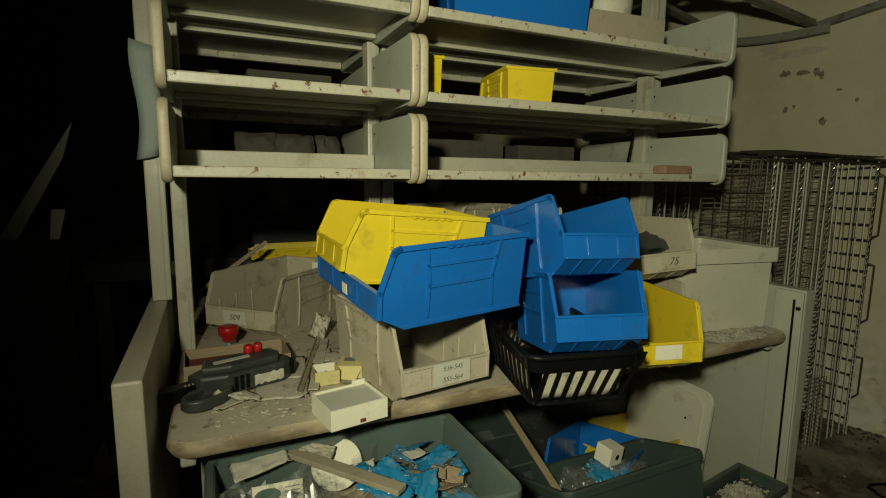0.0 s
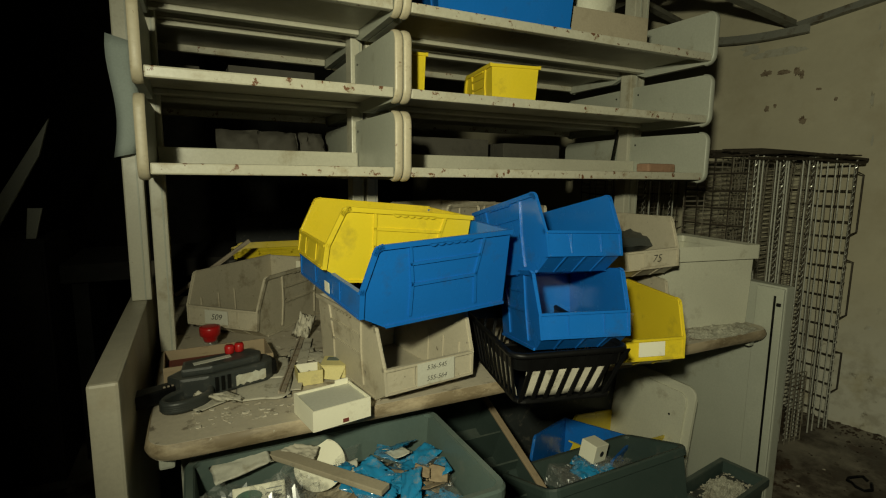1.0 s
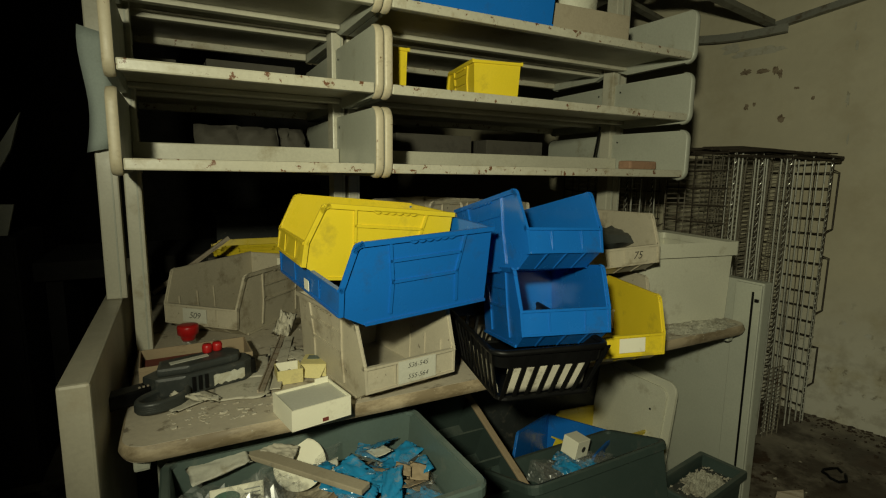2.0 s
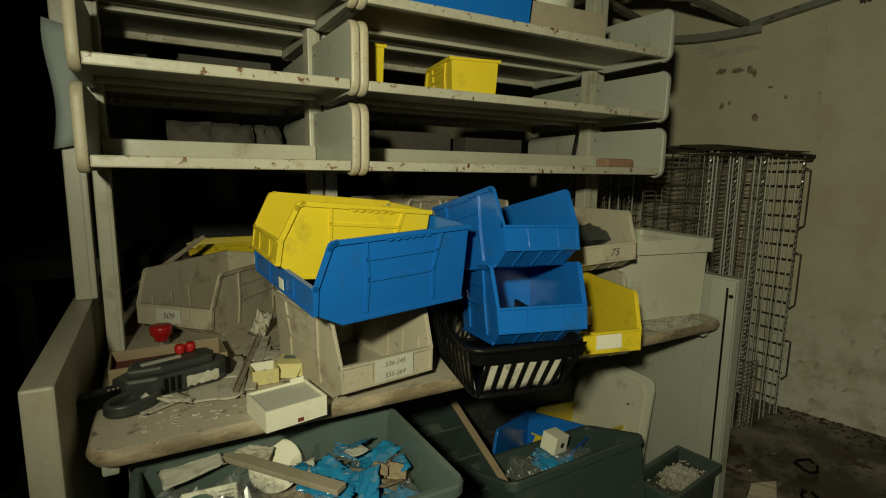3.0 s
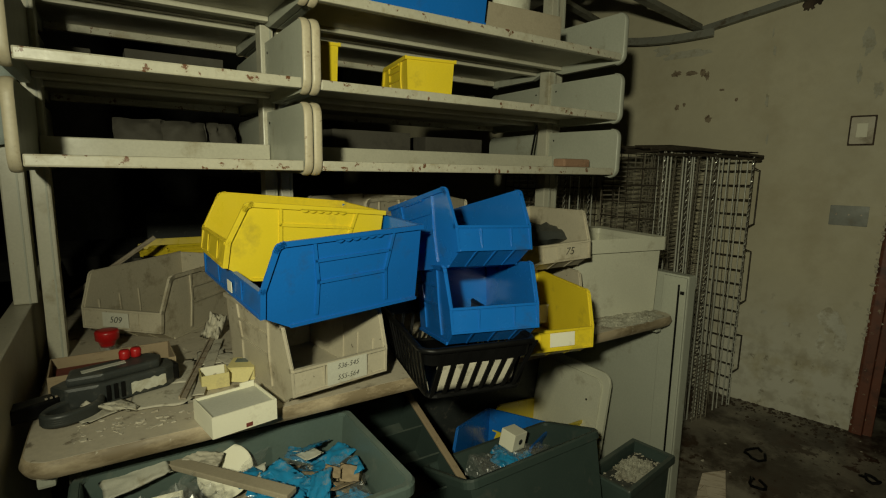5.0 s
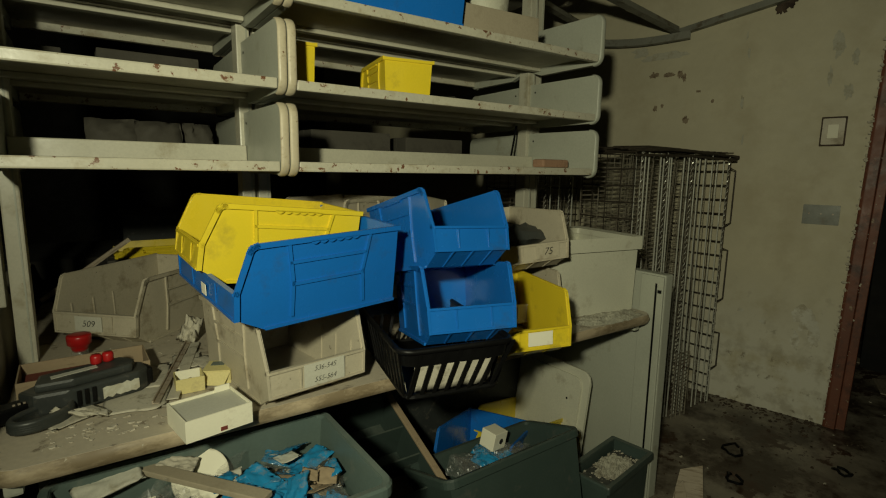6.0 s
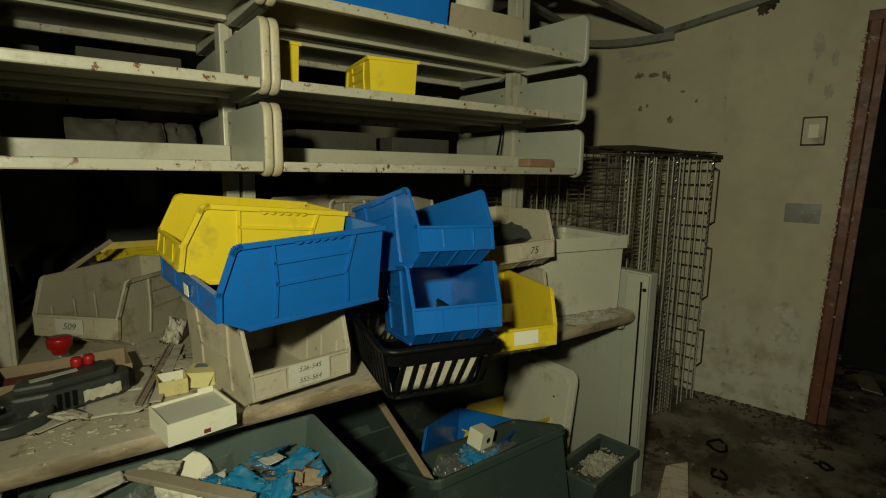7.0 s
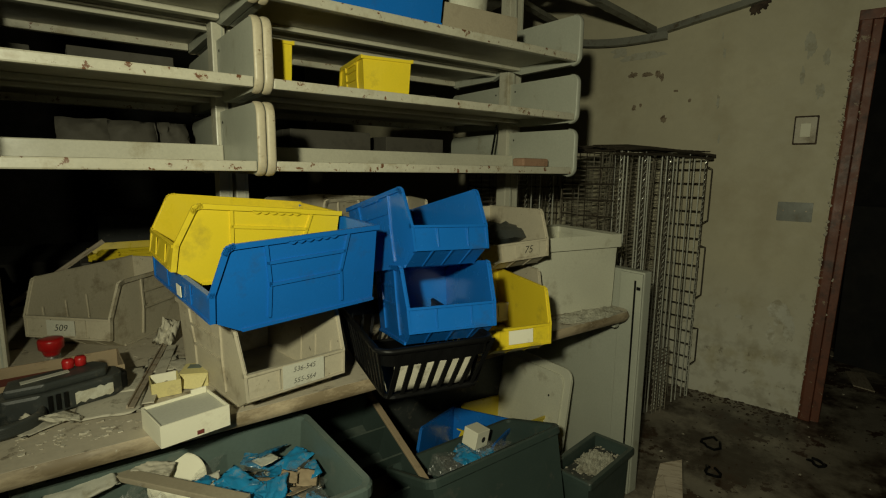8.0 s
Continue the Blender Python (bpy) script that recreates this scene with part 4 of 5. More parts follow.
# metal strips and papers on the worktop
for (x, y, rz, L, lab) in ((0.562, 1.405, -17, 0.43, "narrow rusty metal strip lying on the worktop"), (0.596, 1.41, -15.5, 0.40, "flat dusty strip of card lying on the worktop")):
    t = thing("metal_strip", pose(x, y, BZ + 0.0085, 0, 0, rz), lab, "metal strip", "strips on the worktop")
    bm = bmesh.new()
    prism(bm, [(-0.008, 0), (0.007, 0), (0.007, 0.002), (-0.005, 0.002), (-0.005, 0.008), (-0.008, 0.008)] if L > 0.41 else [(-0.013, 0), (0.012, 0), (0.012, 0.003), (0.0, 0.0035), (-0.013, 0.0015)], "y", 0, L)
    part("channel", bm, M_IRON if L > 0.41 else M_DUSTYPAPER, t)
for i, (x, y, rz, w, h) in enumerate([(0.535, 1.49, -12, 0.13, 0.19), (0.565, 1.60, -12, 0.09, 0.17), (0.41, 1.44, 30, 0.11, 0.07), (0.66, 1.66, -8, 0.07, 0.12), (0.70, 1.62, 14, 0.05, 0.1)]):
    bm = pillow(bmesh.new(), w, h, 0.0015, 3.3 + i, 0.0012, 14)
    ob = part("paper_scrap", bm, M_DUSTYPAPER, smooth=True)
    ob.matrix_basis = pose(x, y, BZ + 0.0045 + 0.001 * i, 0, 0, rz)
    tagged(ob, "crumpled dusty paper scrap on the worktop", "paper", "paper scraps")
bm = pillow(bmesh.new(), 0.055, 0.09, 0.005, 8.2, 0.035, 12)
ob = part("crumpled_paper", bm, M_DUSTYPAPER, smooth=True)
ob.matrix_basis = pose(0.70, 1.85, BZ + 0.035, 38, 12, -25)
tagged(ob, "twisted crumpled paper leaning against a grey bin", "paper")

# open brown box with a dark red inside, red-capped jar
t = thing("cardboard_box", pose(0.435, 1.65, 0.771, 0, 0, 2), "open shallow brown cardboard box with dark red contents", "box")
part("tray", open_box(bmesh.new(), 0.262, 0.14, 0.05, 0.003), M_KRAFT, t)
bm = bmesh.new()
box(bm, -0.12, 0.06, -0.062, 0.055, 0.004, 0.028, 0.004)
part("red_packet", bm, M_DKRED, t, "dark red packet inside")
t = thing("red_capped_jar", pose(0.42, 1.85, 0.771), "small clear jar with a ribbed red cap", "jar")
bm = bmesh.new()
lathe(bm, [(0.019, 0.0), (0.021, 0.003), (0.021, 0.02), (0.018, 0.026)])
part("jar", bm, M_FILM, t, smooth=True)
bm = bmesh.new()
lathe(bm, [(0.017, 0.022), (0.02, 0.03), (0.022, 0.038), (0.029, 0.043), (0.03, 0.064), (0.028, 0.069), (0.016, 0.07)], 28)
part("cap", bm, M_RED, t, "ribbed red cap", True)

# tape gun
t = thing("tape_gun", pose(0.428, 1.512, 0.772, 0, 0, 17) @ Matrix.Scale(1.1, 4), "dark grey hand tape gun with torn tape, lying on the worktop", "tape gun")
bm = bmesh.new()
prism(bm, [(-0.085, -0.018), (-0.03, -0.036), (0.095, -0.038), (0.118, -0.022), (0.122, 0.02), (0.1, 0.04), (-0.06, 0.046), (-0.1, 0.02)], "z", 0.004, 0.05, 0.007)
body = part("body", bm, M_DARK, t)
bm = bmesh.new()
prism(bm, [(-0.08, -0.012), (-0.02, -0.03), (0.085, -0.03), (0.1, 0.0), (0.085, 0.036), (-0.06, 0.04)], "z", 0.0502, 0.068, 0.006)
part("cover", bm, M_DARK, t)
for q in range(3):
    bm = bmesh.new()
    box(bm, -0.02 + 0.013 * q, -0.013 + 0.013 * q, -0.0415, -0.0385, 0.012, 0.044, 0.001)
    part("grip_rib", bm, M_BLACK, body)
bm = bmesh.new()
box(bm, 0.1, 0.128, -0.024, 0.018, 0.01, 0.046, 0.006)
part("roller", bm, M_BLACK, t)
bm = bmesh.new()
prism(bm, [(-0.05, -0.004), (0.03, -0.002), (0.032, 0.014), (-0.048, 0.012)], "z", 0.0682, 0.0692)
part("sticker", bm, M_GREYLID, t, "worn pale sticker")
bm = bmesh.new()
for lift in (0.009, 0.013, 0.017, 0.021):
    loop = [(-0.078 + 0.05 * math.cos(a) * 0.95 - 0.03 * math.sin(a) * 0.3, -0.044 + 0.05 * math.cos(a) * 0.3 + 0.03 * math.sin(a) * 0.95, lift) for a in [2 * math.pi * i / 24 for i in range(25)]]
    path_rod(bm, loop, 0.007, 10)
part("handle", bm, M_DARK, t, "thick oval grip loop", True)
bm = bmesh.new()
prism(bm, [(-0.195, -0.008), (-0.18, -0.02), (-0.07, -0.004), (-0.07, 0.03), (-0.18, 0.022)], "z", 0.006, 0.034, 0.004)
guard = part("blade_guard", bm, M_BLACK, t)
for q in range(6):
    bm = bmesh.new()
    box(bm, -0.112 + 0.008 * q, -0.108 + 0.008 * q, -0.004, 0.0, 0.0342, 0.037)
    part("tooth", bm, M_IRON, guard)
bm = bmesh.new()
low = [(0.025 + 0.0075 * i, 0.012 + 0.004 * noise.noise(Vector((i * 0.9, 3, 1))) + (0.004 if i % 2 else 0)) for i in range(10)]
high = [(0.092 - 0.0075 * i, 0.036 + 0.005 * noise.noise(Vector((i * 0.8, 7, 2)))) for i in range(10)]
prism(bm, low + high, "y", -0.0415, -0.0388)
part("torn_tape", bm, M_PAPER, t, "torn end of pale tape")
for sx in (0.036, 0.058):
    bm = bmesh.new()
    lathe(bm, [(0.009, 0.0), (0.0105, 0.003), (0.011, 0.015), (0.0085, 0.02)], 16)
    k = part("knob", bm, M_RED, t, "round red knob", True)
    k.matrix_basis = pose(sx, 0.024, 0.0685)
bm = pillow(bmesh.new(), 0.022, 0.11, 0.003, 14.5, 0.010, 14)
ob = part("tape_end", bm, M_DUSTYPAPER, smooth=True)
ob.matrix_basis = pose(0.425, 1.43, BZ + 0.014, 10, 0, 70)
tagged(ob, "curled torn strip of dirty paper tape on the worktop", "paper")

# things on the shelves
def carton(m, w, d, h, mat, label, name="cardboard_box"):
    t = thing(name, m, label, "box")
    bm = bmesh.new()
    box(bm, -w / 2, w / 2, -d / 2, d / 2, 0, h, 0.003)
    part("carton", bm, mat, t)
    bm = bmesh.new()
    box(bm, -w / 2 - 0.001, w / 2 + 0.001, -min(0.02, 0.3 * d), min(0.02, 0.3 * d), h - 0.04, h + 0.0008)
    part("tape", bm, mat, t)
    return t


carton(pose(1.66, 1.66, 1.752, 0, 0, -3), 0.33, 0.24, 0.085, M_TANCARD, "flat dusty tan cardboard box on the top shelf")
t = thing("white_bucket", pose(1.68, 1.68, 1.838), "white plastic bucket standing on a cardboard box", "bucket")
bm = bmesh.new()
lathe(bm, [(0.085, 0.0), (0.09, 0.006), (0.1, 0.16), (0.107, 0.162), (0.107, 0.172), (0.098, 0.172), (0.088, 0.01)])
part("body", bm, M_WHITE, t, smooth=True)
t = thing("brown_block", pose(2.0, 1.62, 1.3225, 0, 0, 3), "flat reddish-brown wrapped block on the lowest shelf", "block")
bm = bmesh.new()
box(bm, -0.075, 0.075, -0.03, 0.03, 0, 0.032, 0.008)
part("wrapping", bm, M_BLOCK, t)
# rear-shelf cartons and bags have their shade in the base colour
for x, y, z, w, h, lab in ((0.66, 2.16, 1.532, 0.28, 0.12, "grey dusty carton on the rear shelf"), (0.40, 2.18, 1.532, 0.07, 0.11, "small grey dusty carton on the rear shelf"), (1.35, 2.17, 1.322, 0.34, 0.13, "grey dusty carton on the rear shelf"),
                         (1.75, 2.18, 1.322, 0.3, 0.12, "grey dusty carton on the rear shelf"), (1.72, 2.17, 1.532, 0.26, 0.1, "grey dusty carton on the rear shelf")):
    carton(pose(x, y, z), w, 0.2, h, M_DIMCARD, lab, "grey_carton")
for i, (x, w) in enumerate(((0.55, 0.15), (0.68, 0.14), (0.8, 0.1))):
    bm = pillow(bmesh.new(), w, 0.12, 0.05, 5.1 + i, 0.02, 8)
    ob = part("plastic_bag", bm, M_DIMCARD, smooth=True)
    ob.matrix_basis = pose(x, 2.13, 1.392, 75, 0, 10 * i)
    tagged(ob, "crumpled pale plastic bag coloured dim for shade on the rear shelf", "bag", "bags on the rear shelf")
bm = bmesh.new()
rod(bm, (1.99, PY - 0.02, 1.345), (2.02, PY - 0.02, 1.5), 0.005, 6)
tagged(part("black_cable", bm, M_BLACK), "short black cable hanging behind the shelf", "cable")

# rod and board behind the 509 bin
t = thing("thin_board", pose(0.325, 2.165, 0.872, 0, -35, 6), "thin pale wooden lath leaning behind a grey bin", "lath")
bm = bmesh.new()
box(bm, 0, 0.31, -0.006, 0.006, 0, 0.014, 0.001)
part("lath", bm, M_WOOD, t)
t = thing("scrap_bundle", pose(1.71, 1.475, 1.022, 5, 0, -14), "dark grey folded scrap lying in a grey bin", "scrap")
bm = pillow(bmesh.new(), 0.2, 0.15, 0.07, 21.0, 0.012, 8)
bmesh.ops.translate(bm, verts=bm.verts, vec=(0.02, 0.05, 0.05))
part("fold", bm, M_DARK, t)


# ---- under the worktop ----
def tote(m, W, D, H, mat, label, taper=0.12, name="storage_tote", corner=0.035):
    """A plastic tote with a rolled rim; m stands at the middle of its base."""
    t = thing(name, m, label, "tote", "totes under the worktop")
    part("body", open_box(bmesh.new(), W - 0.03, D - 0.03, H - 0.005, 0.004, taper), mat, t)
    bm = bmesh.new()
    o, i_ = [(u - W / 2, v - D / 2) for u, v in rounded(W, D, corner, 5)], [(u - W / 2 + 0.017, v - D / 2 + 0.017) for u, v in rounded(W - 0.034, D - 0.034, corner * 0.7, 5)]
    n = len(o)
    rings = [[bm.verts.new((u, v, z)) for u, v in pts] for pts, z in ((i_, H - 0.012), (i_, H - 0.002), ([(u * 0.985, v * 0.985) for u, v in o], H), (o, H - 0.006), (o, H - 0.026))]
    for p, q in zip(rings, rings[1:]):
        for k in range(n):
            bm.faces.new((p[k], p[(k + 1) % n], q[(k + 1) % n], q[k]))
    part("rim", bm, mat, t)
    return t


tote(pose(0.648, 1.185, 0.326, 0, 0, 0), 0.60, 0.39, 0.35, M_TOTE, "grey-green plastic tote full of bags and packets")
rng = random.Random(5)
POUCH = (("blue printed plastic pouch lying in the tote", M_BLUEPRINT), ("clear plastic pouch lying in the tote", M_FILM), ("pale paper packet lying in the tote", M_PAPER),
         ("flat brown card lying in the tote", M_KRAFT))
bm = mound(bmesh.new(), 0.46, 0.30, 0.05, 2.0, 40)
bmesh.ops.translate(bm, verts=bm.verts, vec=(0.67, 1.2, 0.545))
box(bm, 0.43, 0.87, 1.05, 1.33, 0.40, 0.546)
tagged(part("packing_scrap", bm, M_TANCARD), "brown crumpled packing scrap filling the tote", "packing", "", "stuff")
for i in range(64):
    x, y = 0.785 + rng.uniform(-0.12, 0.1), 1.205 + rng.uniform(-0.13, 0.11)
    kind = (0, 3, 2, 0, 1, 0, 2, 3, 1, 0, 2)[i % 11]
    flat = kind in (2, 3)
    bm = pillow(bmesh.new(), rng.uniform(0.035, 0.07) if flat else rng.uniform(0.06, 0.105), rng.uniform(0.03, 0.05) if flat else rng.uniform(0.035, 0.062), 0.0015 if flat else 0.009, 30.0 + i * 1.7,
                0.0015 if flat else 0.005, 12)
    ob = part("pouch", bm, POUCH[kind][1], smooth=True)
    ob.matrix_basis = pose(x, y, 0.585 + 0.0009 * i, rng.uniform(-30, 22), rng.uniform(-24, 24), rng.uniform(0, 180))
    tagged(ob, POUCH[kind][0], "pouch", "pouches in the tote")
for i in range(6):
    bm = pillow(bmesh.new(), rng.uniform(0.12, 0.17), rng.uniform(0.1, 0.14), 0.05, 60.0 + i * 2.3, 0.03, 18)
    ob = part("plastic_bag", bm, M_FILM)
    ob.matrix_basis = pose(0.43 + 0.06 * (i % 3) + rng.uniform(-0.02, 0.02), 1.16 + 0.06 * (i // 3), 0.60 + 0.005 * i, rng.uniform(-30, 20), rng.uniform(-20, 20), rng.uniform(0, 180))
    tagged(ob, "crumpled clear plastic bag heaped in the tote", "bag", "bags in the tote")
t = carton(pose(0.485, 1.205, 0.598, -35, 0, -4), 0.10, 0.02, 0.07, M_CARD, "small white carton with a green oval print in the tote", "white_carton")
bm = bmesh.new()
prism(bm, [(-0.02 + 0.026 * math.cos(a), 0.05 + 0.013 * math.sin(a)) for a in [2 * math.pi * k / 20 for k in range(20)]], "y", -0.0115, -0.0104)
part("oval_print", bm, M_GREEN, t, "green oval print")
for k in range(3):
    bm = bmesh.new()
    box(bm, 0.014, 0.044, -0.0115, -0.0104, 0.042 + 0.008 * k, 0.0445 + 0.008 * k)
    part("print_bar", bm, M_GREYPLATE, t)
t = thing("paper_disc", pose(0.634, 1.335, 0.615, 50, 0, -22), "round white paper disc standing in the tote", "disc")
bm = bmesh.new()
lathe(bm, [(0.058, 0.0), (0.06, 0.001), (0.06, 0.004), (0.058, 0.005)], 36)
part("disc", bm, M_CARD, t)
t = thing("wooden_slat", pose(0.525, 1.37, 0.655, 0, 0, -52), "dusty wooden slat lying across the tote's contents", "slat")
bm = bmesh.new()
box(bm, 0, 0.32, -0.016, 0.016, -0.006, 0.006, 0.002)
part("slat", bm, M_TANCARD, t)
bm = pillow(bmesh.new(), 0.125, 0.065, 0.0015, 71.0, 0.004, 14)
ob = part("paper_scrap", bm, M_PAPER, smooth=True)
ob.matrix_basis = pose(0.462, 1.345, 0.655, 12, -6, 10)
tagged(ob, "creased white paper lying on the tote's contents", "paper")
bm = pillow(bmesh.new(), 0.085, 0.05, 0.008, 75.0, 0.006, 16)
ob = part("crumpled_paper", bm, M_DUSTYPAPER, smooth=True)
ob.matrix_basis = pose(0.588, 1.345, 0.655, 14, 10, -30)
tagged(ob, "crumpled grey paper lying on the tote's contents", "paper")

# dark sectioned drawer standing aslant
t = thing("sectioned_drawer", pose(1.185, 1.54, 0.262, 22, 0, 0), "dark plastic sectioned drawer with a tan worn rim, standing aslant", "drawer")
part("body", open_box(bmesh.new(), 0.26, 0.5, 0.16, 0.006), M_DKTOTE, t)
for k in range(3):
    bm = bmesh.new()
    box(bm, -0.124, 0.124, -0.13 + 0.12 * k, -0.124 + 0.12 * k, 0.006, 0.13)
    part("divider", bm, M_DKTOTE, t)
bm = bmesh.new()
box(bm, 0.110, 0.133, -0.25, 0.25, 0.1605, 0.17, 0.003)
part("rim_strip", bm, M_KRAFT, t, "worn tan rim")
bm = bmesh.new()
box(bm, -0.1, 0.12, -0.11, 0.0, 0.03, 0.05, 0.004)
part("board", bm, M_KRAFT, t, "brown card in a section")

# leaning dark tote with parts, blue and yellow bins behind it
tote(pose(1.54, 1.275, 0.055, -18, 0, 1), 0.58, 0.28, 0.345, M_DKTOTE, "dark green plastic tote tipped forward, holding packets")
t = thing("wood_block", pose(1.54, 1.19, 0.0), "dusty wooden block wedged under a tote", "block")
bm = bmesh.new()
box(bm, -0.2, 0.2, -0.05, 0.03, 0, 0.066, 0.003)
part("block", bm, M_WOOD, t)
tote(pose(1.185, 1.52, 0.0), 0.30, 0.5, 0.165, M_DKTOTE, "shallow dark tote under a drawer")
bin_thing(bin_pose((1.43, 1.60, 0.165), 60, 10), 0.36, 0.28, 0.19, M_BLUE, "blue plastic bin under the worktop")
bin_thing(bin_pose((1.74, 1.765, 0.115), 75, 12), 0.35, 0.28, 0.19, M_YELLOW, "yellow plastic bin under the worktop")
carton(pose(1.60, 1.68, 0.0), 0.6, 0.26, 0.07, M_KRAFT, "brown cardboard box under the worktop bins")
t = thing("white_cube", pose(1.575, 1.43, 0.35, 6, 8, 12), "small white card cube with a dark print", "box")
bm = bmesh.new()
box(bm, -0.035, 0.035, -0.03, 0.03, 0, 0.062, 0.002)
part("carton", bm, M_CARD, t)
bm = bmesh.new()
rod(bm, (0.004, -0.0315, 0.03), (0.004, -0.0304, 0.03), 0.01, 12)
part("print_dot", bm, M_INK, t)
for i in range(14):
    bm = pillow(bmesh.new(), rng.uniform(0.07, 0.12), rng.uniform(0.06, 0.1), 0.02, 90.0 + i * 2.1, 0.009, 16)
    ob = part("plastic_bag", bm, (M_FILM, M_FILM, M_FILM, M_BLUEPRINT)[i % 4], smooth=i % 2 == 1)
    ob.matrix_basis = pose(1.42 + 0.055 * i % 0.26, 1.405 + rng.uniform(-0.035, 0.035), 0.325 + 0.008 * (i % 3), rng.uniform(-16, 16), rng.uniform(-16, 16), rng.uniform(0, 180))
    tagged(ob, ("crumpled clear plastic bag in the dark tote", "crumpled clear plastic bag in the dark tote", "crumpled clear plastic bag in the dark tote", "blue printed packet in the dark tote")[i % 4], "bag", "bags in the dark tote")

# white lid with rounded corners, leaning
t = thing("white_board", pose(2.075, 1.46, 0.085, 8, 0, 90), "off-white plastic board with rounded corners, leaning on the end panel", "board")
bm = bmesh.new()
prism(bm, rounded(0.5, 0.40, 0.045, 5), "y", -0.012, 0.0, 0.004)
part("panel", bm, M_WHITE, t)
bm = bmesh.new()
prism(bm, [(u + 0.035, v + 0.035) for u, v in rounded(0.43, 0.33, 0.035, 5)], "y", 0.0005, 0.008, 0.003)
part("raised_field", bm, M_WHITE, t)
bm = bmesh.new()
rod(bm, (0.1, 0.0082, 0.26), (0.1, 0.0088, 0.26), 0.005, 8)
part("hole", bm, M_BLACK, t)

# bin with plaster at the bench end
t = tote(pose(2.015, 1.255, 0.0, 0, 0, 9), 0.345, 0.175, 0.24, M_DKTOTE, "dark green plastic bin heaped with broken plaster on the floor", 0.06, "plaster_bin", 0.008)
bm = bmesh.new()
fill = mound(bmesh.new(), 0.2, 0.125, 0.03, 7.0, 60)
bmesh.ops.translate(fill, verts=fill.verts, vec=(0.02, 0.0, 0.199))
part("plaster_fill", fill, M_WALLCHIP, t, "crumbled pale plaster")
grime = bmesh.new()
box(grime, -0.142, 0.142, -0.06, 0.06, 0.18, 0.2)
part("grime", grime, M_DARK, t, "dark grimy filling")
flakes(bm, 150, lambda r: (r.uniform(-0.14, 0.14), r.uniform(-0.06, 0.06), 0.2 + abs(r.gauss(0, 0.004))), 0.009, 12)
tagged(part("plaster_crumb", bm, M_PLASTER, t), "broken pale plaster", "", "", "stuff")


# ---- wire cages by the wall ----
def wires(bm, spots, r):
    for a, b in spots:
        rod(bm, a, b, r, 4)


def cage(m, W, D, H, seed, label, rods, coils, kick=None):
    """A tall stack of folded wire crates: chromed rods and coils before fine mesh, coarse side grids, a rusted top frame."""
    t = thing("wire_cage", m, label, "wire cage", "wire cages")
    rng = random.Random(seed)
    for nm, y, step, r in (("back_grid", D, 0.0235, 0.0046), ("middle_grid", D * 0.62, 0.0235, 0.0024)):
        bm = bmesh.new()
        k = int(H / step)
        wires(bm, [((0, y, H * i / k), (W, y + rng.uniform(-0.004, 0.004), H * i / k + rng.uniform(-0.003, 0.003))) for i in range(k + 1)], r)
        n = int(W / 0.1)
        wires(bm, [((W * i / n + rng.uniform(-0.01, 0.01), y + 0.005, 0.0), (W * i / n + rng.uniform(-0.012, 0.012), y + 0.005, H)) for i in range(n + 1)], 0.0024)
        tagged(part(nm, bm, M_MESH, t), "fine welded rods, dull and rusty", "", "", "stuff")
    bm = bmesh.new()
    wires(bm, [((W * f + rng.uniform(-0.006, 0.006), D * rng.uniform(0.15, 0.55), 0.0), (W * f + rng.uniform(-0.006, 0.006), D * rng.uniform(0.15, 0.55), H)) for f in [(i + 0.5) / 22 for i in range(22)]], 0.002)
    tagged(part("inner_rod", bm, M_MESH, t), "thin dull upright rods", "", "", "stuff")
    for x in (0.0, W):
        bm = bmesh.new()
        wires(bm, [((x, D * i / 4, 0), (x, D * i / 4 + rng.uniform(-0.01, 0.01), H)) for i in range(5)], 0.0026)
        k = int(H / 0.074)
        for i in range(k + 1):
            z = H * i / k
            path_rod(bm, [(x + rng.uniform(-0.003, 0.003), -0.006, z), (x, D * 0.5, z - 0.004), (x + rng.uniform(-0.004, 0.004), D, z + rng.uniform(-0.006, 0.006))], 0.0042, 5)
        tagged(part("side_grid", bm, M_RUST, t), "coarse rusted side bars", "", "", "stuff")
    for x in rods:
        bm = bmesh.new()
        rod(bm, (x * W + rng.uniform(-0.005, 0.005), -0.012 + rng.uniform(0, 0.02), 0.0), (x * W + rng.uniform(-0.005, 0.005), -0.012 + rng.uniform(0, 0.02), H - rng.uniform(-0.004, 0.03)), 0.0034, 6)
        part("upright_rod", bm, M_WIRE, t, "chromed upright rod")
    for x in coils:
        bm = bmesh.new()
        turns = int(H / 0.03)
        path_rod(bm, [(x * W + 0.0042 * math.cos(i * 1.0472), -0.02 + 0.0042 * math.sin(i * 1.0472), H * i / (6 * turns)) for i in range(6 * turns + 1)], 0.0016, 4)
        part("hinge_coil", bm, M_WIRE, t, "chromed coil hinge")
        bm = bmesh.new()
        rod(bm, (x * W, -0.02, 0.0), (x * W, -0.02, H), 0.0026, 6)
        part("hinge_rod", bm, M_RUST, t)
    bm = bmesh.new()
    for q in range(9):
        y = -0.025 + (D + 0.045) * q / 8
        lift = 0.004 + 0.006 * (q % 4)
        path_rod(bm, [(-0.02, y, H + lift), (W * 0.3, y, H + lift + 0.012), (W * 0.62, y, H + lift + 0.008), (W + 0.03, y + rng.uniform(-0.01, 0.01), H - 0.004 + lift * 0.4)], 0.0062, 6)
    for q in range(int(W / 0.055)):
        x = W * (q + 0.5) / int(W / 0.055)
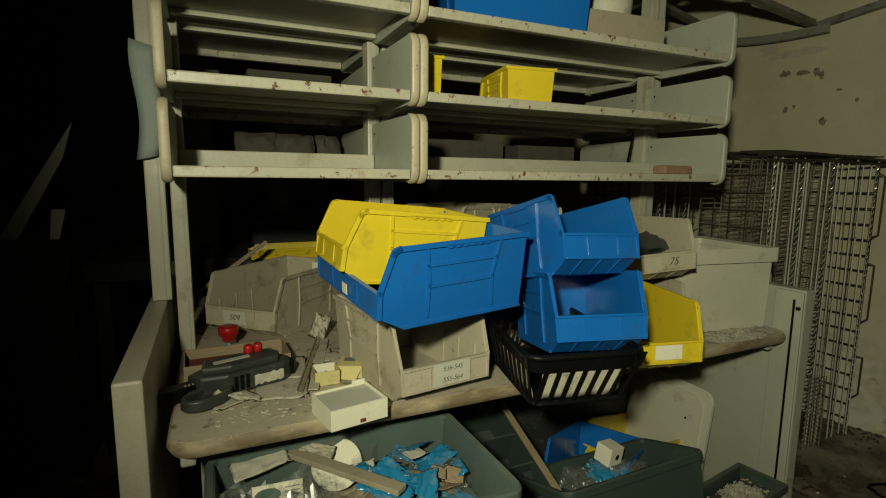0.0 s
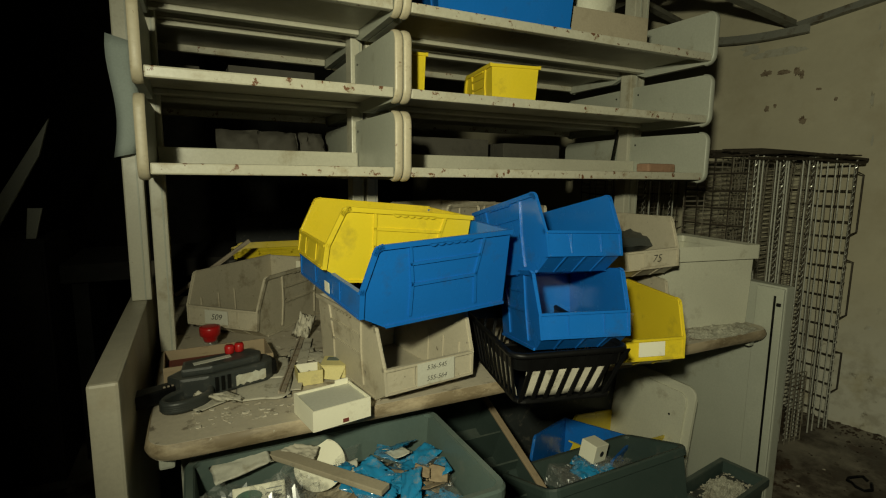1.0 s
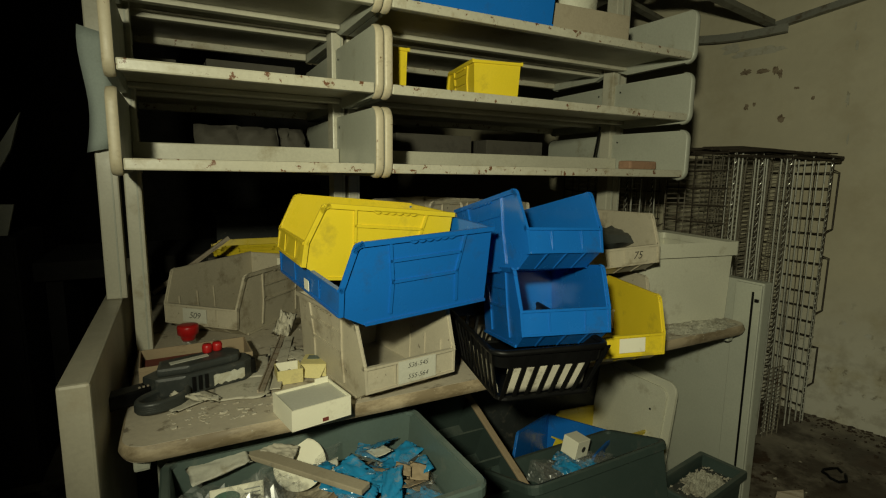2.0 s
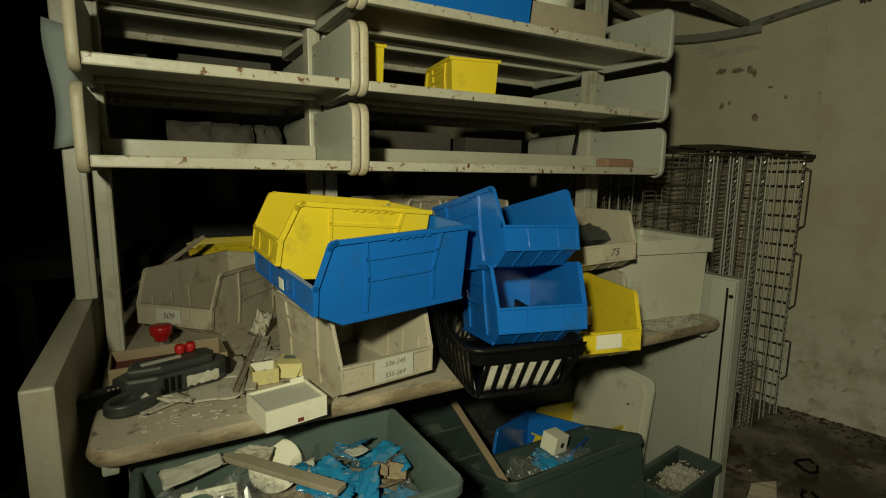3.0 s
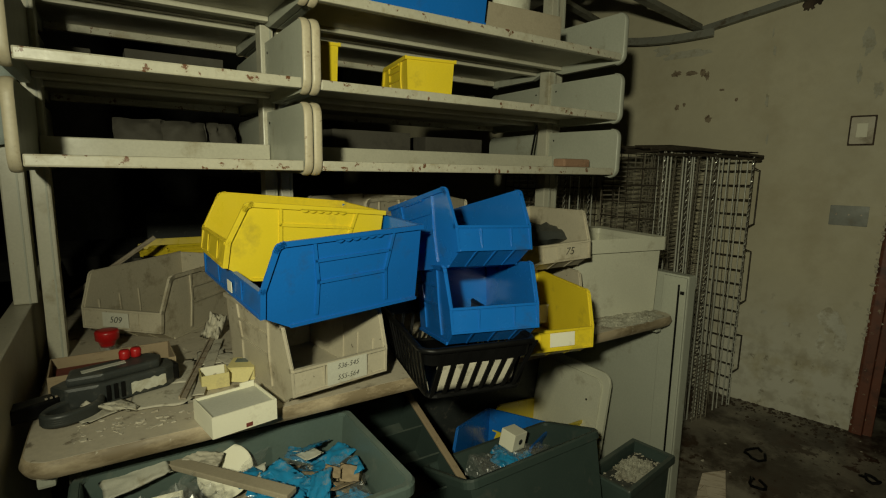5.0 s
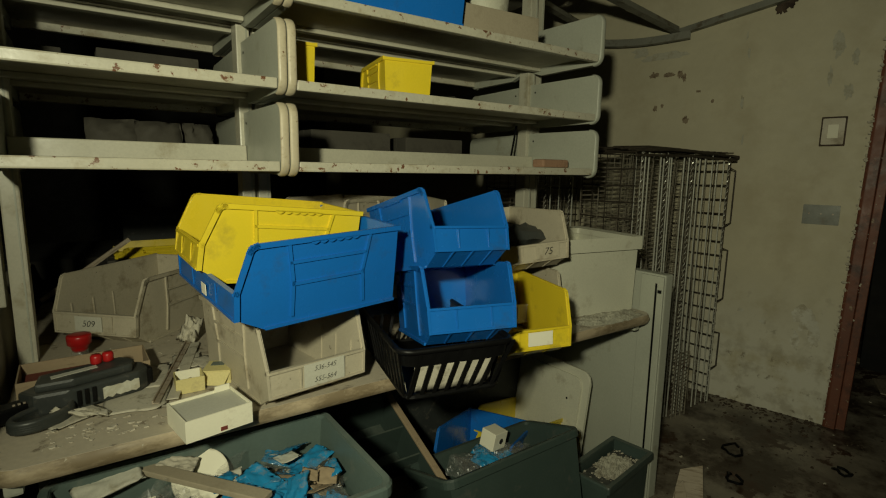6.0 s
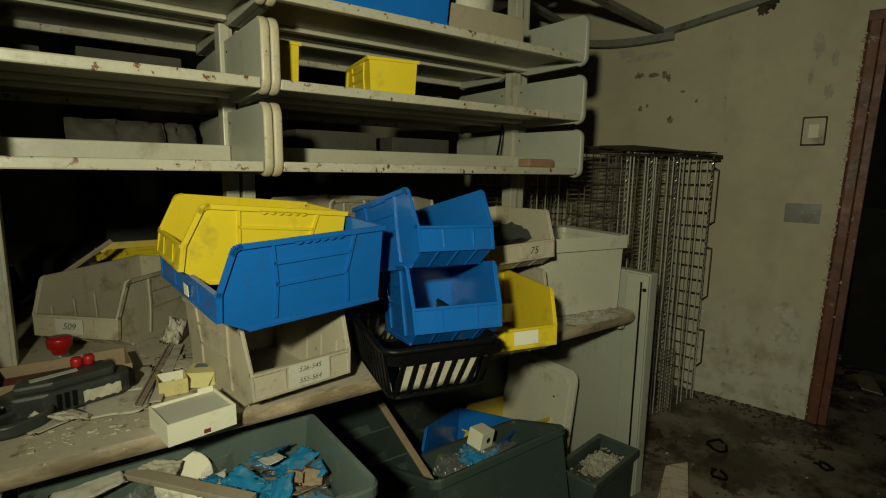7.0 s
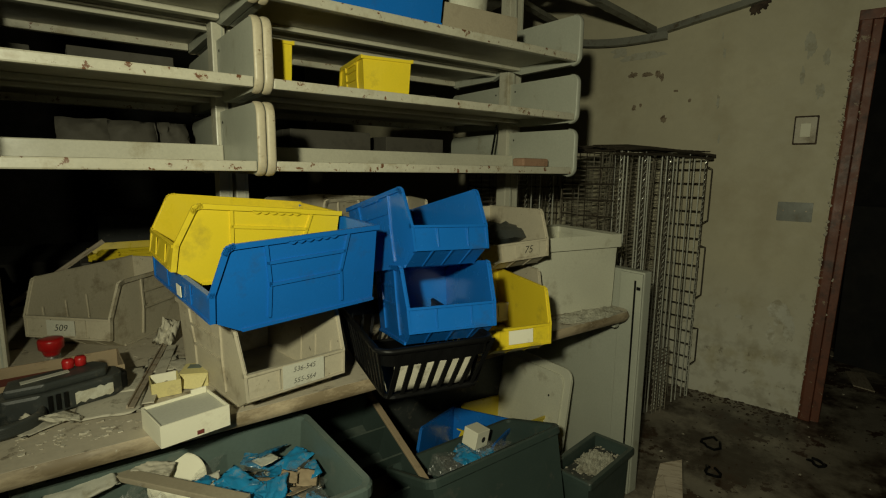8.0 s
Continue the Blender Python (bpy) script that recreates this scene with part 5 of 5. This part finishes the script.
        path_rod(bm, [(x, -0.03, H + 0.016), (x + rng.uniform(-0.01, 0.01), D + 0.03, H + 0.02)], 0.0035, 5)
    path_rod(bm, [(W + 0.03, -0.03, H - 0.004), (W + 0.034, D * 0.5, H - 0.008), (W + 0.02, D + 0.02, H)], 0.0085, 6)
    path_rod(bm, [(-0.02, -0.025, H - 0.016), (W * 0.5, -0.025, H - 0.01), (W + 0.02, -0.025, H - 0.022)], 0.006, 6)
    part("top_frame", bm, M_RUST, t, "dark rusted top frame")
    for z, h in ((0.2, 0.22), (0.6, 0.3), (1.03, 0.31)):
        bm = bmesh.new()
        path_rod(bm, [(W - 0.01, -0.012, z), (W + 0.034, -0.016, z + 0.012), (W + 0.036, -0.016, z + h - 0.012), (W - 0.01, -0.012, z + h)], 0.0042, 6)
        part("latch_loop", bm, M_RUST, t)
    if kick:
        x0, x1, h = kick
        bm = bmesh.new()
        wires(bm, [((x0, -0.03, h * i / 17), (x1, -0.03, h * i / 17 + rng.uniform(-0.002, 0.002))) for i in range(18)], 0.0024)
        wires(bm, [((x0 + (x1 - x0) * i / 3, -0.034, 0), (x0 + (x1 - x0) * i / 3, -0.034, h)) for i in range(4)], 0.0026)
        tagged(part("loose_panel", bm, M_MESH, t), "small fine mesh panel hooked on low", "", "", "stuff")
    return t


cage(pose(2.555, 1.625, 0.0, 0, 0, -2), 0.805, 0.31, 1.405, 3, "tall folded chrome wire cages with a rusted top frame",
     (0.015, 0.05, 0.085, 0.125, 0.24, 0.285, 0.325, 0.36, 0.49, 0.515, 0.6, 0.66, 0.69, 0.79, 0.85, 0.935, 0.97, 0.99), (0.035, 0.265, 0.53, 0.945), (0.41, 0.53, 0.36))
cage(pose(2.28, 2.12, 0.0, 0, 0, 3), 0.50, 0.22, 1.37, 4, "folded wire cage standing behind others in the dark", (0.06, 0.2, 0.33, 0.52, 0.7, 0.9), (0.4, 0.8))


# ---- floor litter ----
bm = bmesh.new()
flakes(bm, 1300, lambda r: (r.uniform(2.3, 5.2), r.uniform(-0.6, 1.7), 0.0), 0.011, 21)
flakes(bm, 300, lambda r: (lambda s_, o: (M_AT_WALL @ Vector((s_, o, 0)))[:])(r.uniform(0.0, 1.4), 0.02 + abs(r.gauss(0, 0.12))), 0.016, 23)
tagged(part("floor_debris", bm, M_GRIME), "brown crumbs and grime scattered over the floor", "debris", "", "stuff")
bm = bmesh.new()
flakes(bm, 60, lambda r: (r.uniform(2.3, 4.6), r.uniform(-0.2, 1.6), 0.0005), 0.011, 22)
tagged(part("floor_chips", bm, M_PLASTER), "pale paint chips scattered over the floor", "debris", "", "stuff")
for i, (x, y, r0) in enumerate(((2.90, 1.22, 0.055), (2.66, 1.10, 0.036), (3.12, 0.86, 0.03))):
    bm = bmesh.new()
    path_rod(bm, [(r0 * math.cos(a) * (1 + 0.3 * math.sin(2 * a + i)), r0 * 0.75 * math.sin(a) * (1 + 0.25 * math.cos(3 * a)), 0.012 + 0.012 * abs(math.sin(1.5 * a))) for a in [0.56 * k for k in range(11)]], 0.0065, 6)
    ob = part("rubber_strip", bm, M_BLACK)
    ob.matrix_basis = pose(x, y, 0, 0, 0, 40 * i)
    tagged(ob, "curled black rubber strip on the dirty floor", "rubber strip", "strips on the floor")
for i, (x, y, z, rx, ry, rz, w, h) in enumerate(((2.24, 1.14, 0.0, 66, 0, -58, 0.12, 0.2), (2.17, 1.08, 0.0, 50, 0, -40, 0.07, 0.17), (4.35, 0.95, 0.0, 2, 1, 20, 0.35, 0.12), (4.9, 1.25, 0.0, 2, -1, 50, 0.4, 0.1))):
    bm = bmesh.new()
    prism(bm, [(0, 0), (w, 0.02), (w * 0.9, h), (0.03, h * 0.85)], "z", 0, 0.008, 0.001)
    ob = part("broken_board", bm, M_WOOD)
    ob.matrix_basis = pose(x, y, z, rx, ry, rz)
    tagged(ob, "broken piece of brown board on the floor", "board", "broken boards")

# ---- dark part of the room behind and beside the rack ----
t = thing("pale_board", pose(0, 2.8, 0), "long pale board leaning aslant in the dark", "board", "boards in the dark")
bm = bmesh.new()
prism(bm, [(-0.40, 1.031), (-0.335, 1.031), (-0.157, 1.365), (-0.114, 1.516)], "y", -0.01, 0.01, 0.002)
part("plank", bm, M_PANEL, t)
t = thing("pale_board", pose(0, 2.8, 0), "short pale board standing in the dark", "board", "boards in the dark")
bm = bmesh.new()
prism(bm, [(-0.22, 1.031), (-0.187, 1.031), (-0.157, 1.154), (-0.206, 1.155)], "y", -0.04, -0.025, 0.002)
part("plank", bm, M_PANEL, t)
# cabinet and bench below: near-black paint stands in for darkness
t = thing("dark_cabinet", pose(-0.75, 2.7, 0.0), "low cabinet coloured near-black for the unlit part of the room", "cabinet")
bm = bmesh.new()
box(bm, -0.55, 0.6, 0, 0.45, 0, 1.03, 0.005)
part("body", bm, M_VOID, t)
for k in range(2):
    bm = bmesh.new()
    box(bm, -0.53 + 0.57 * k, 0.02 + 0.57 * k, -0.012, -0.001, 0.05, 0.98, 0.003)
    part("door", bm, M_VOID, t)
t = thing("far_bench", pose(0.0, 2.8, 0.0), "bench far off, coloured near-black for the unlit room", "bench")
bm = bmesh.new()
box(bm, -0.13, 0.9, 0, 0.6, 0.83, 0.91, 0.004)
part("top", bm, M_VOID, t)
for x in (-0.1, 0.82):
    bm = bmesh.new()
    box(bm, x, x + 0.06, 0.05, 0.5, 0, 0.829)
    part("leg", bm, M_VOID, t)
# sheet takes a dark colour in place of the room's darkness
t = thing("framed_panel", pose(-1.3, 3.3, 0.0), "large panel coloured dark for the unlit part of the room", "panel")
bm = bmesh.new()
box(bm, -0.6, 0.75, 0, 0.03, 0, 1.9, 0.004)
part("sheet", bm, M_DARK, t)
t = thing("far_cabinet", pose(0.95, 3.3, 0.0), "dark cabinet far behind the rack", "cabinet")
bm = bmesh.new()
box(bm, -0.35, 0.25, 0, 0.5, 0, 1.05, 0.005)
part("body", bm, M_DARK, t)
# the passage's darkness is painted onto this cabinet
t = thing("passage_cabinet", pose(5.0, 0.75, 0.0, 0, 0, -10), "cabinet in the passage beyond the doorway, coloured near-black as unlit", "cabinet")
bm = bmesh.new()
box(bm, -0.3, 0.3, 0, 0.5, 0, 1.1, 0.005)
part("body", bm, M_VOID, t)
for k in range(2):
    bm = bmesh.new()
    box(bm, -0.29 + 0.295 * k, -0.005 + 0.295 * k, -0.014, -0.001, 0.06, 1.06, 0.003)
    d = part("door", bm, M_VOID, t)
    bm = bmesh.new()
    box(bm, -0.03 + 0.05 * k, -0.02 + 0.05 * k, -0.03, -0.0145, 0.6, 0.7, 0.002)
    part("handle", bm, M_IRON, d)
# carton added under the yellow bin, dim so that it reads as shade
carton(pose(0.68, 2.51, 0.771), 0.34, 0.2, 0.18, M_DIMCARD, "grey carton at the back of the worktop, coloured dim for shade", "grey_carton")
